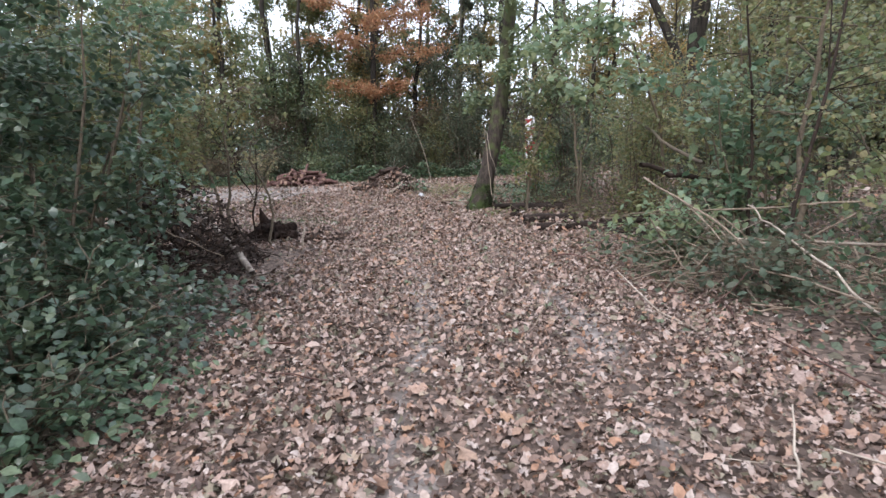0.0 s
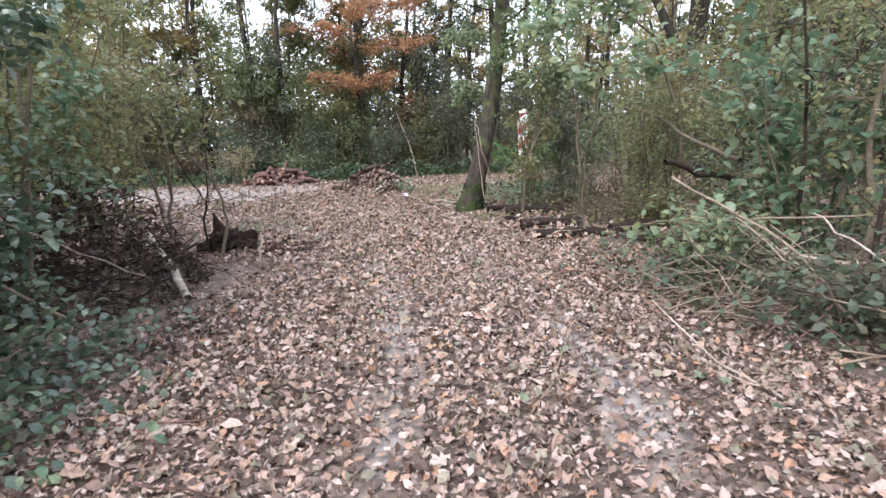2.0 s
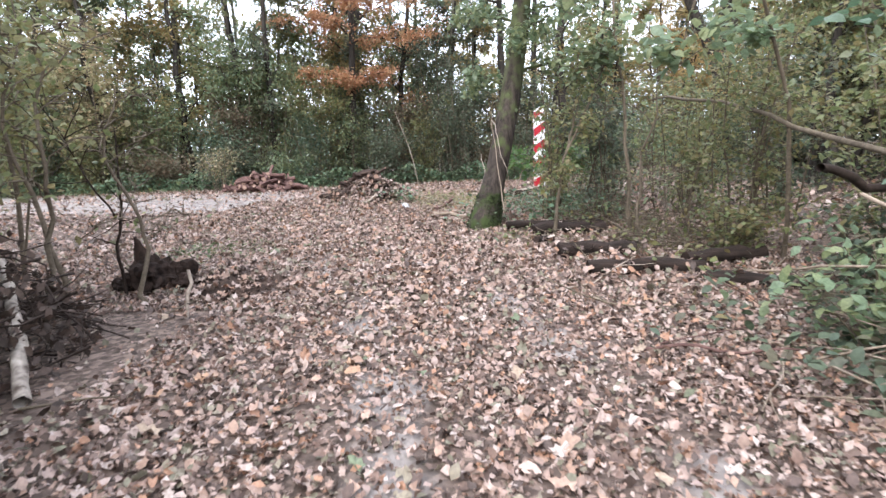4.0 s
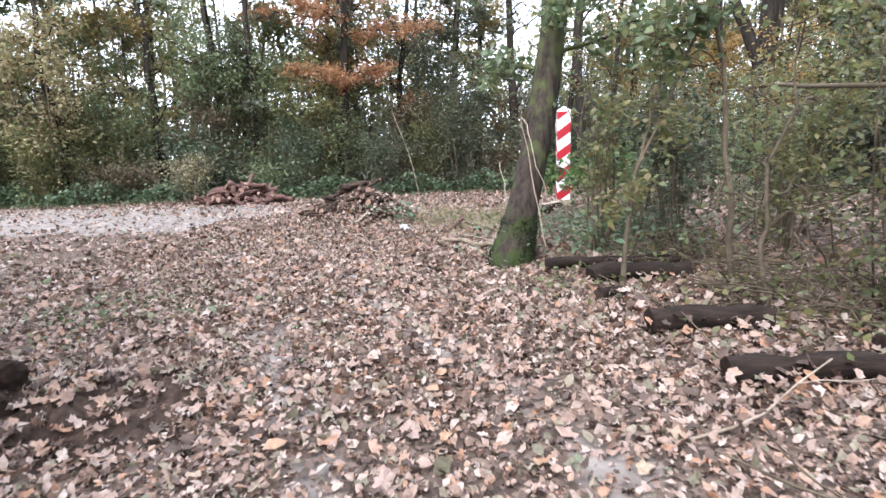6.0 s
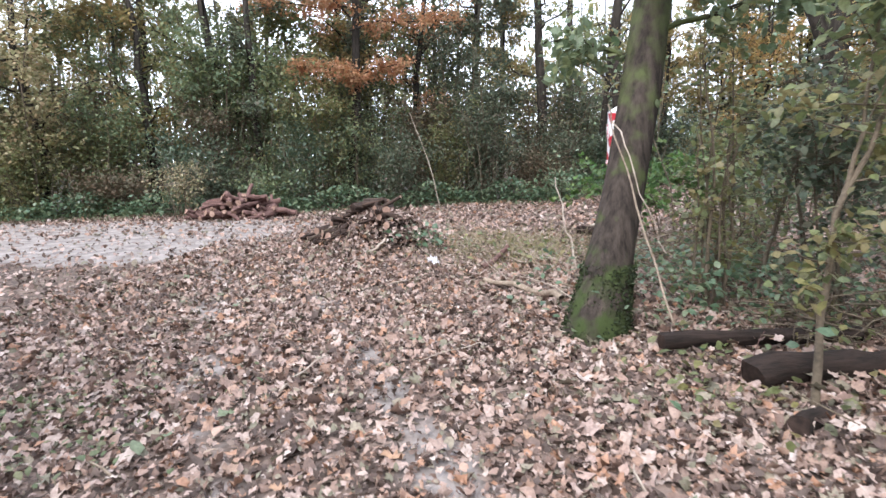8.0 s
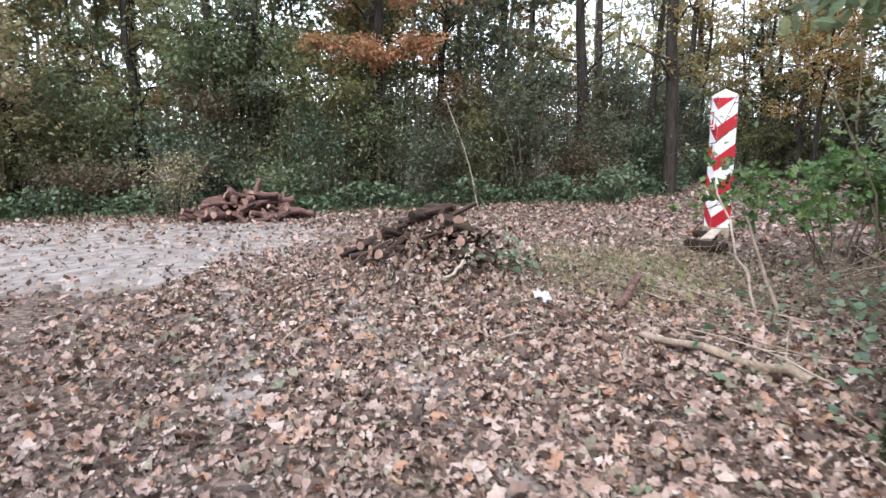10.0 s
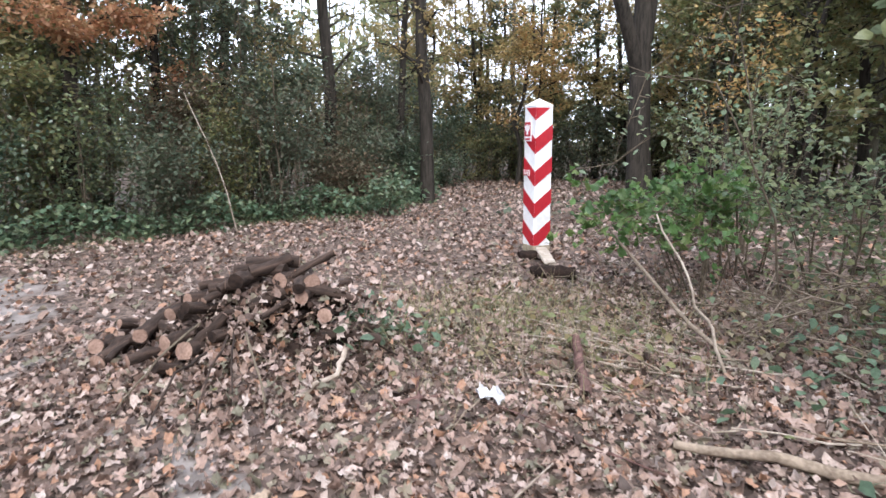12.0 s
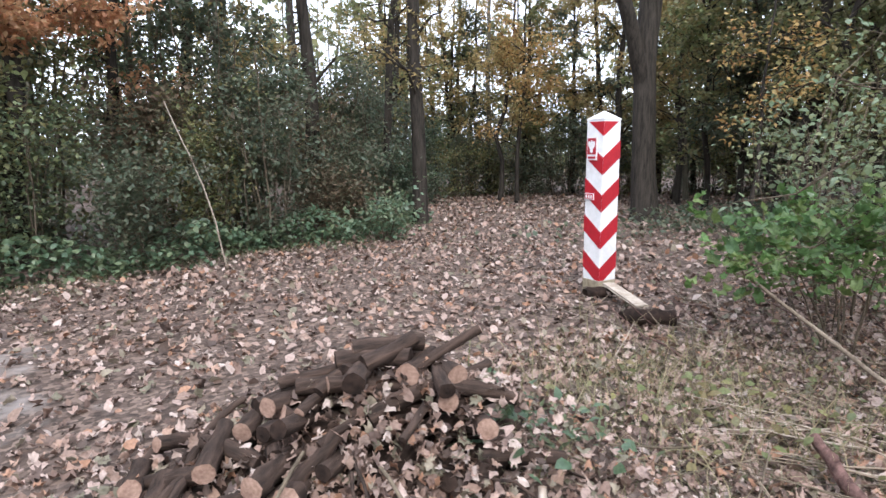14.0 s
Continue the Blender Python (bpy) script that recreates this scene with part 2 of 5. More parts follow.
def ground_material():
    """Dark soil under leaf crumbs; the worn track is paler, grey-brown and gritty."""
    m, n, l, p = nodes_of("forest_soil")
    geo = n.new("ShaderNodeNewGeometry")

    def noise_of(scale, detail=6):
        t = n.new("ShaderNodeTexNoise")
        t.inputs["Scale"].default_value, t.inputs["Detail"].default_value = scale, detail
        l.new(geo.outputs["Position"], t.inputs["Vector"])
        return t
    crumbs = n.new("ShaderNodeTexVoronoi")
    crumbs.inputs["Scale"].default_value = 24
    l.new(geo.outputs["Position"], crumbs.inputs["Vector"])
    sep = n.new("ShaderNodeSeparateColor")
    l.new(crumbs.outputs["Color"], sep.inputs[0])
    litter = ramp_node(n, [(0.0, (0.03, 0.021, 0.017)), (0.35, (0.075, 0.052, 0.043)), (0.6, (0.125, 0.088, 0.073)), (0.85, (0.22, 0.158, 0.13))])
    l.new(sep.outputs[0], litter.inputs["Fac"])
    soil = ramp_node(n, [(0.35, (0.05, 0.036, 0.03)), (0.65, (0.15, 0.11, 0.085))])
    l.new(noise_of(7).outputs["Fac"], soil.inputs["Fac"])
    a = n.new("ShaderNodeMix")
    a.data_type = "RGBA"
    a.inputs[0].default_value = 0.72
    l.new(soil.outputs[0], a.inputs[6])
    l.new(litter.outputs[0], a.inputs[7])
    grit = ramp_node(n, [(0.3, (0.14, 0.119, 0.108)), (0.7, (0.32, 0.28, 0.26))])
    l.new(noise_of(4, 9).outputs["Fac"], grit.inputs["Fac"])
    worn = n.new("ShaderNodeAttribute")
    worn.attribute_name = "worn"
    edge = n.new("ShaderNodeMath")
    edge.operation = "MULTIPLY_ADD"
    edge.inputs[1].default_value = 0.9
    l.new(noise_of(1.3).outputs["Fac"], edge.inputs[0])
    l.new(worn.outputs["Fac"], edge.inputs[2])
    sel = ramp_node(n, [(0.75, (0, 0, 0)), (1.15 / 1.3, (1, 1, 1))])
    l.new(edge.outputs[0], sel.inputs["Fac"])
    b = n.new("ShaderNodeMix")
    b.data_type = "RGBA"
    l.new(sel.outputs[0], b.inputs[0])
    l.new(a.outputs[2], b.inputs[6])
    l.new(grit.outputs[0], b.inputs[7])
    l.new(b.outputs[2], p.inputs["Base Color"])
    p.inputs["Roughness"].default_value = 0.9
    p.inputs["Specular IOR Level"].default_value = 0.25
    bump = n.new("ShaderNodeBump")
    bump.inputs["Strength"].default_value, bump.inputs["Distance"].default_value = 0.7, 0.03
    l.new(noise_of(22, 8).outputs["Fac"], bump.inputs["Height"])
    l.new(bump.outputs[0], p.inputs["Normal"])
    return m


M_GROUND = ground_material()

# ---------------------------------------------------------------- shape helpers
rng = np.random.default_rng(7)


def raw_mesh(name, verts, faces, material, smooth=False):
    verts, faces = np.asarray(verts, np.float32), np.asarray(faces, np.int32)
    me = bpy.data.meshes.new(name)
    k = faces.shape[1]
    me.vertices.add(len(verts))
    me.vertices.foreach_set("co", verts.ravel())
    me.loops.add(len(faces) * k)
    me.loops.foreach_set("vertex_index", faces.ravel())
    me.polygons.add(len(faces))
    me.polygons.foreach_set("loop_start", np.arange(len(faces), dtype=np.int32) * k)
    me.update(calc_edges=True)
    if smooth:
        me.polygons.foreach_set("use_smooth", np.ones(len(faces), bool))
    me.materials.append(material)
    return me


def part(name, shape, material, parent, label=""):
    """Links a bmesh or a finished mesh as one object under a thing or a part."""
    if isinstance(shape, bmesh.types.BMesh):
        me = bpy.data.meshes.new(name)
        shape.to_mesh(me)
        shape.free()
        me.materials.append(material)
    else:
        me = shape
    ob = new(name, me)
    ob.parent = parent
    return tagged(ob, label)


def thing(name, label, category, at=(0, 0, 0), group="", kind=""):
    ob = new(name)
    ob.location = at
    ob.empty_display_size = 0.1
    return tagged(ob, label, category, group, kind)


def ground_z(x, y):
    x, y = np.asarray(x, float), np.asarray(y, float)
    near = np.exp(-((x / 30) ** 2 + ((y - 12) / 30) ** 2))
    return (0.12 * np.exp(-(((x + 2.5) / 1.7) ** 2 + ((y - 16.9) / 1.4) ** 2)) - 0.07 * np.exp(-(((x + 2.3) / 2.6) ** 2 + ((y - 12.3) / 2.2) ** 2))
            + near * (0.018 * np.sin(1.9 * x + 0.7) * np.sin(1.5 * y) + 0.012 * np.sin(4.1 * x + 1.3 * y))
            + 0.1 * np.exp(-((x + 5) / 2.2) ** 2) * np.exp(-((y - 4) / 4) ** 2))


WAY = np.array([(-4, 0.9), (0, 0.75), (5, 0.25), (8, -0.5), (11, -2.1), (14, -3.5), (17, -5.0)])


def worn_at(x, y):
    """How far the dirt track lies bare; the way trodden to it only shows a little soil."""
    x, y = np.asarray(x, float), np.asarray(y, float)
    middle = 18.6 + 0.02 * (x + 8) ** 2 * (x < -8) * 0.2
    across = np.exp(-((y - middle) / 2.9) ** 4)
    along = 1 / (1 + np.exp((x + 4.5) / 0.6))
    way = np.interp(y, WAY[:, 0], WAY[:, 1])
    rut = 0.46 * (np.exp(-((x - way) / 0.3) ** 2) + np.exp(-((x - way - 1.25) / 0.3) ** 2)) * (y < 16) * (y > 0)
    return np.maximum(across * along, rut)


class Tubes:
    """Round bars collected into one mesh."""

    def __init__(self):
        self.v, self.f, self.n = [], [], 0

    def add(self, pts, radii, sides=6, rough=0.0):
        pts = np.asarray(pts, float)
        radii = np.broadcast_to(np.asarray(radii, float), (len(pts),))
        tan = np.gradient(pts, axis=0)
        tan /= np.linalg.norm(tan, axis=1)[:, None] + 1e-9
        ref = np.array([1.0, 0, 0]) if abs(tan[0][0]) < 0.8 else np.array([0, 1.0, 0])
        u = np.cross(tan, ref)
        u /= np.linalg.norm(u, axis=1)[:, None] + 1e-9
        w = np.cross(tan, u)
        a = np.arange(sides) * 2 * np.pi / sides
        lump = 1 + rough * rng.normal(size=(len(pts), sides))
        ring = (u[:, None] * np.cos(a)[None, :, None] + w[:, None] * np.sin(a)[None, :, None]) * (radii[:, None] * lump)[:, :, None]
        self.v.append((pts[:, None] + ring).reshape(-1, 3))
        i = np.arange(len(pts) - 1)[:, None] * sides
        j = np.arange(sides)[None]
        k = (j + 1) % sides
        self.f.append(np.stack([i + j, i + k, i + sides + k, i + sides + j], -1).reshape(-1, 4) + self.n)
        self.n += len(pts) * sides

    def mesh(self, name, material, smooth=True):
        return raw_mesh(name, np.concatenate(self.v), np.concatenate(self.f), material, smooth)


def bent(p0, p1, n, wobble, sag=0.0):
    """A crooked line between two points."""
    p0, p1 = np.asarray(p0, float), np.asarray(p1, float)
    t = np.linspace(0, 1, n)[:, None]
    step = rng.normal(size=(n, 3)) * wobble
    step = np.cumsum(step, 0)
    step -= step[0] + (step[-1] - step[0]) * t
    line = p0 + (p1 - p0) * t + step
    line[:, 2] += sag * 4 * (t * (1 - t))[:, 0]
    return line


RHOMB = (np.array([(0, 0, 0), (0.32, 0.45, 0.1), (0, 1, -0.05), (-0.32, 0.45, 0.1)]), np.array([(0, 1, 2), (0, 2, 3)]))
OVATE = (np.array([(0, 0, 0), (0.33, 0.36, 0.08), (0.24, 0.7, 0.06), (0, 1, -0.06), (-0.24, 0.7, 0.06), (-0.33, 0.36, 0.08)]),
         np.array([(0, 1, 5), (1, 2, 5), (2, 4, 5), (2, 3, 4)]))


def lobed(lobes, depth, seed):
    """A lobed leaf as a fan round its middle, its edge curled up and down."""
    g = np.random.default_rng(seed)
    n = lobes * 2
    a = np.arange(n) * 2 * np.pi / n + math.pi / 2
    r = np.where(np.arange(n) % 2 == 0, 0.5, 0.5 * depth) * g.uniform(0.78, 1.15, n)
    r[n // 2] *= 0.7
    z = g.normal(size=n) * 0.13 + 0.08
    v = np.vstack([[0, 0, 0], np.stack([np.cos(a) * r * 0.72, np.sin(a) * r * 1.15, z], 1)])
    f = [(0, i + 1, (i + 1) % n + 1) for i in range(n)]
    return v, np.array(f)


LOBED = [lobed(7, 0.72, 1), lobed(6, 0.82, 2), lobed(7, 0.78, 3), lobed(8, 0.76, 4)]
TORN = [lobed(3, 0.62, 11), lobed(4, 0.7, 12), lobed(3, 0.8, 13)]


def turned(yaw, pitch, roll):
    cy, sy, cp, sp, cr, sr = np.cos(yaw), np.sin(yaw), np.cos(pitch), np.sin(pitch), np.cos(roll), np.sin(roll)
    o, i = np.zeros_like(yaw), np.ones_like(yaw)
    z = np.stack([np.stack([cy, -sy, o], -1), np.stack([sy, cy, o], -1), np.stack([o, o, i], -1)], -2)
    x = np.stack([np.stack([i, o, o], -1), np.stack([o, cp, -sp], -1), np.stack([o, sp, cp], -1)], -2)
    y = np.stack([np.stack([cr, o, sr], -1), np.stack([o, i, o], -1), np.stack([-sr, o, cr], -1)], -2)
    return z @ x @ y


def leaves_mesh(name, shape, pos, size, material, tilt=0.7, droop=-0.3):
    """Many leaves of one shape as one mesh: places, sizes, and how far they tilt from lying flat."""
    v, f = shape
    n = len(pos)
    r = turned(rng.uniform(0, 2 * np.pi, n), rng.normal(droop, tilt, n), rng.normal(0, tilt, n))
    size = np.broadcast_to(size, (n,))
    vv = np.einsum("nij,kj->nki", r, v) * size[:, None, None] + pos[:, None]
    ff = f[None] + (np.arange(n) * len(v))[:, None, None]
    return raw_mesh(name, vv.reshape(-1, 3), ff.reshape(-1, f.shape[1]), material)


def on_twigs(twigs, n, spread):
    """Places of n leaves along twigs, denser towards their ends."""
    a, b = np.array([t[0] for t in twigs]), np.array([t[1] for t in twigs])
    i = rng.integers(0, len(a), n)
    t = rng.uniform(0, 1, n) ** 0.7
    return a[i] + (b[i] - a[i]) * t[:, None] + rng.normal(size=(n, 3)) * spread


# ---------------------------------------------------------------- kinds of things


def shrub(at, r, h, n_leaves, size, leaf, label, stems=7, shape=RHOMB, low=0.12, name="shrub", bark=None, group="", lean=(0, 0), spread=0.07):
    """A bush of several arching stems with side twigs and leaves along them."""
    z = float(ground_z(*at)) - 0.02
    ob = thing(name, label, "shrub", (at[0], at[1], z), group)
    twigs = []
    for i in range(stems):
        bars = Tubes()
        a = rng.uniform(0, 2 * np.pi)
        foot = np.array([math.cos(a), math.sin(a), 0]) * r * rng.uniform(0.05, 0.35)
        top = np.array([math.cos(a) * r * rng.uniform(0.3, 1) + lean[0], math.sin(a) * r * rng.uniform(0.3, 1) + lean[1], h * rng.uniform(0.6, 1)])
        line = bent(foot, top, 7, 0.05 * h / 3, 0.12 * h)
        thick = rng.uniform(0.008, 0.018) * (h / 3 + 0.3)
        bars.add(line, np.linspace(thick, 0.003, 7), 5)
        for k in range(11):
            s = rng.uniform(low, 1) * 6
            j = min(int(s), 5)
            p = line[j] + (line[j + 1] - line[j]) * (s - j)
            b = rng.uniform(0, 2 * np.pi)
            reach = r * rng.uniform(0.25, 0.75)
            q = p + np.array([math.cos(b) * reach, math.sin(b) * reach, rng.normal(0.05, 0.25) * reach])
            q[2] = max(q[2], 0.04)
            bars.add(bent(p, q, 3, 0.03 * r), (0.005, 0.0035, 0.002), 3)
            twigs.append((p, q))
        part("stem", bars.mesh("stem", bark or M_TWIG), None, ob)
    pos = on_twigs(twigs, n_leaves, spread)
    pos[:, 2] = np.maximum(pos[:, 2], 0.03)
    part("foliage", leaves_mesh("foliage", shape, pos, rng.uniform(0.6, 1.25, n_leaves) * size, leaf, 0.5), None, ob)
    return ob


def tree(at, h, r, label, leaf=None, n_leaves=4000, size=0.09, lean=(0, 0), crown=(0.35, 1.0), spread=2.4, limbs=16, bark=None, name="tree", fork=0, droop=0.15, shape=RHOMB, wobble=0.05, group="trees of the wood", sides=10):
    """A tapered, slightly crooked trunk with a flared foot, limbs, twigs and leaves."""
    z = float(ground_z(*at)) - 0.05
    ob = thing(name, label, "tree", (at[0], at[1], z), group)
    wood, twigs = Tubes(), []
    n = 12
    line = bent((0, 0, 0), (lean[0], lean[1], h), n, wobble)
    t = np.linspace(0, 1, n)
    line = np.insert(line, 1, line[0] + (line[1] - line[0]) * 0.25, 0)
    rad = np.interp(np.linspace(0, 1, n), t, r * (1 - 0.75 * t))
    rad = np.concatenate([[r * 1.45], [r * 1.08], rad[1:]])
    wood.add(line, rad, sides, 0.03)
    axes = [line[1:]]
    if fork:
        crotch = np.array([np.interp(fork, line[:, 2], line[:, k]) for k in range(3)])
        for s in (-1, 1):
            a = bent(crotch, crotch + np.array([s * h * (0.27 if s < 0 else 0.1), 0.2, h * 0.6]), 8, wobble)
            wood.add(a, np.linspace(r * 0.62, r * 0.15, 8), 8, 0.03)
            axes.append(a)
    for i in range(limbs):
        ax = axes[rng.integers(0, len(axes))]
        s = rng.uniform(crown[0], min(crown[1], 0.97)) * (len(ax) - 1)
        j = int(s)
        p = ax[j] + (ax[j + 1] - ax[j]) * (s - j)
        a = rng.uniform(0, 2 * np.pi)
        reach = spread * rng.uniform(0.5, 1.1) * (1.15 - 0.6 * s / (len(ax) - 1))
        q = p + np.array([math.cos(a) * reach, math.sin(a) * reach, reach * rng.uniform(-0.05, 0.75)])
        limb = bent(p, q, 6, 0.06 * reach, droop)
        wood.add(limb, np.linspace(r * 0.24, 0.006, 6), 5)
        for k in range(8):
            u = rng.uniform(0.25, 1) * 5
            m = min(int(u), 4)
            c = limb[m] + (limb[m + 1] - limb[m]) * (u - m)
            d = rng.normal(size=3) * np.array([1, 1, 0.45])
            d *= rng.uniform(0.35, 0.95) * spread * 0.36 / np.linalg.norm(d)
            wood.add(bent(c, c + d, 3, 0.03), (0.007, 0.005, 0.002), 3)
            twigs.append((c, c + d))
    part("trunk", wood.mesh("trunk", bark or M_BARK), None, ob)
    if leaf and twigs:
        pos = on_twigs(twigs, n_leaves, 0.11)
        part("crown", leaves_mesh("crown", shape, pos, rng.uniform(0.6, 1.3, n_leaves) * size, leaf, 0.5), None, ob)
    return ob


def log_mesh(length, r, bow, seed_sides=10, rough=0.085):
    """The bark of a log lying along x, its middle at the origin."""
    b = Tubes()
    n = 7
    t = np.linspace(-0.5, 0.5, n)
    pts = np.stack([t * length, bow * (0.25 - t ** 2) * 4 - bow * 0.6, rng.normal(0, r * 0.12, n)], 1)
    b.add(pts, r * (1 + np.linspace(0.06, -0.06, n) + rng.normal(0, 0.015, n)), seed_sides, rough)
    return b, pts


def log(length, r, bow, label, material=None, cut=None, name="log", group=""):
    ob = thing(name, label, "log", (0, 0, 0), group)
    b, pts = log_mesh(length, r, bow)
    part("bark", b.mesh("bark", material or M_LOG), None, ob)
    for end, way in ((0, -1), (-1, 1)):
        ring = b.v[0][:10] if end == 0 else b.v[0][-10:]
        bm = bmesh.new()
        mid = bm.verts.new(ring.mean(0) + np.array([way * 0.006, 0, 0]))
        rim = [bm.verts.new(p) for p in ring]
        for i in range(10):
            q = (rim[i], rim[(i + 1) % 10], mid)
            bm.faces.new(q if way > 0 else q[::-1])
        part("cut_end", bm, cut or M_CUT, ob, "pale freshly sawn end")
    return ob


def lay(x, y, z, yaw, pitch=0.0, roll=0.0):
    return pose(x, y, z, roll, -pitch, yaw)


def branch(points, r0, r1, label, material=None, name="branch", category="branch", sides=7, wobble=0.02, twigs=0, group="", steps=5):
    """A dead branch or stick through the given points, with side twigs."""
    p = np.asarray(points, float)
    line = np.vstack([bent(p[i], p[i + 1], steps, wobble)[(1 if i else 0):] for i in range(len(p) - 1)])
    base = line[0].copy()
    line = line - base
    b = Tubes()
    b.add(line, np.linspace(r0, r1, len(line)), sides, 0.06)
    ob = thing(name, label, category, base, group)
    part("stem", b.mesh("stem", material or M_STICK), None, ob)
    for i in range(twigs):
        j = rng.integers(1, len(line) - 1)
        d = rng.normal(size=3) * np.array([1, 1, 0.5])
        d[2] = abs(d[2]) * 0.6
        d *= rng.uniform(0.2, 0.5) / np.linalg.norm(d)
        t = Tubes()
        t.add(bent(line[j], line[j] + d, 4, 0.02), np.linspace(r1 * 1.1, 0.002, 4), 4)
        part("twig", t.mesh("twig", material or M_STICK), None, ob)
    return ob

# ---------------------------------------------------------------- ground
def grown(inner0, inner1, step, far):
    mid = np.arange(inner0, inner1 + step / 2, step)
    out = [step * 2]
    while sum(out) < far:
        out.append(out[-1] * 1.6)
    s = np.cumsum(out)
    return np.concatenate([inner0 - s[::-1], mid, inner1 + s])


gx, gy = grown(-22, 20, 0.22, 600), grown(-4, 38, 0.22, 600)
GX, GY = np.meshgrid(gx, gy)
gv = np.stack([GX, GY, ground_z(GX, GY)], -1).reshape(-1, 3)
i0 = (np.arange(len(gy) - 1)[:, None] * len(gx) + np.arange(len(gx) - 1)[None]).ravel()
ground_mesh = raw_mesh("ground", gv, np.stack([i0, i0 + 1, i0 + 1 + len(gx), i0 + len(gx)], 1), M_GROUND, True)
worn = ground_mesh.attributes.new("worn", "FLOAT", "POINT")
worn.data.foreach_set("value", worn_at(gv[:, 0], gv[:, 1]).astype(np.float32))
ground = tagged(new("ground", ground_mesh), "forest floor of dark soil with a bare grey-brown track", "ground", kind="structure")

HEDGE = np.array([(-24, 20.3), (-12, 22.3), (-8.6, 23.2), (-4, 23.9), (-1.6, 25.0), (0.6, 25.6), (3.2, 27.4), (6.2, 32), (8.6, 37)])


def hedge_y(x):
    return np.interp(x, HEDGE[:, 0], HEDGE[:, 1])


def litter(name, x0, x1, y0, y1, per_m2, size, shapes, label, thin=None):
    """Fallen leaves strewn over a stretch of the ground; they lie thinner on the bare track."""
    n = int((x1 - x0) * (y1 - y0) * per_m2)
    x, y = rng.uniform(x0, x1, n), rng.uniform(y0, y1, n)
    patch = 0.5 + 0.5 * np.sin(1.1 * x + 0.8 * np.sin(0.9 * y)) * np.sin(1.3 * y + 0.5 * np.sin(1.7 * x))
    keep = rng.uniform(0, 1, n) < (1 - 0.72 * worn_at(x, y)) * (0.72 + 0.28 * patch)
    if thin is not None:
        keep &= thin(x, y)
    x, y = x[keep], y[keep]
    z = ground_z(x, y) + rng.uniform(0.004, 0.04, len(x))
    which = rng.integers(0, len(shapes), len(x))
    for k, s in enumerate(shapes):
        sel = which == k
        pos = np.stack([x[sel], y[sel], z[sel]], 1)
        me = leaves_mesh(name, s, pos, (0.5 + 1.0 * rng.uniform(0, 1, sel.sum()) ** 1.6) * size, M_LITTER, 0.55, 0.0)
        tagged(new(name, me), label, "leaf litter", kind="stuff")


def off_path(x, y):
    """The strips under the bushes, where few leaves lie."""
    return (x < -1.25) & (y < 4.5) | (x < -1.6) & (y < 7.5) | (x > 3.0) & (y < 9)


litter("leaf_litter", -4.2, 4.4, 0.0, 8, 1000, 0.052, TORN + [LOBED[1], LOBED[3], OVATE, OVATE], "thick layer of small tan and brown fallen leaves on the path",
       lambda x, y: (rng.uniform(0, 1, len(x)) < 0.14) | ~off_path(x, y))
litter("leaf_litter", -5.2, 4.2, 8, 10.5, 600, 0.066, LOBED + TORN + [OVATE], "thick layer of tan and brown fallen leaves on the path")
litter("leaf_litter", -5.2, 4.2, 10.5, 18.2, 420, 0.086, LOBED + TORN[:2], "thick layer of large tan oak leaves before the log pile")
litter("leaf_litter", -4, 4, 0, 17, 700, 0.042, [RHOMB], "small broken brown leaves between the larger ones on the path", lambda x, y: ~off_path(x, y))
litter("leaf_litter", -1.5, 3.6, 0.5, 8, 28, 0.085, LOBED, "larger oak leaves lying on the path")
litter("leaf_litter", -2.5, 2.2, 8, 16.5, 50, 0.105, LOBED, "large orange-brown oak leaves between track and tree")
litter("leaf_litter", 4.2, 9, 1, 12, 160, 0.075, [OVATE, TORN[0]], "fallen leaves under the bushes")
litter("leaf_litter", -14, 4.2, 18.2, 27, 150, 0.095, [OVATE, LOBED[2]], "fallen brown leaves round the track and the boundary post", lambda x, y: y < hedge_y(x) + 0.6)
litter("leaf_litter", -14, -5.2, 8, 18.2, 110, 0.085, [OVATE, TORN[1]], "thin scatter of fallen leaves beside the track")
litter("leaf_litter", 4.2, 20, 12, 36, 80, 0.12, [OVATE], "fallen red-brown leaves on the clearing in the wood", lambda x, y: y < 40)

# ---------------------------------------------------------------- boundary post
PX, PY, SIDE, Z0, ZT = 2.06, 19.46, 0.29, 0.02, 2.2
post = thing("boundary_post", "square concrete boundary post painted in red and white chevrons", "boundary post", (PX, PY, Z0))


def post_body():
    bm = bmesh.new()
    h = SIDE / 2
    rings = [(h, 0.16), (h, ZT - Z0 - 0.02), (h - 0.004, ZT - Z0)]
    prev = None
    for r, z in rings:
        ring = [bm.verts.new((sx * r, sy * r, z)) for sx, sy in ((-1, -1), (1, -1), (1, 1), (-1, 1))]
        if prev:
            for i in range(4):
                bm.faces.new((prev[i], prev[(i + 1) % 4], ring[(i + 1) % 4], ring[i]))
        prev = ring
    bm.faces.new(prev)
    bmesh.ops.bevel(bm, geom=[e for e in bm.edges if abs(e.verts[0].co.z - e.verts[1].co.z) > 0.5], offset=0.006, segments=2, affect="EDGES")
    return bm


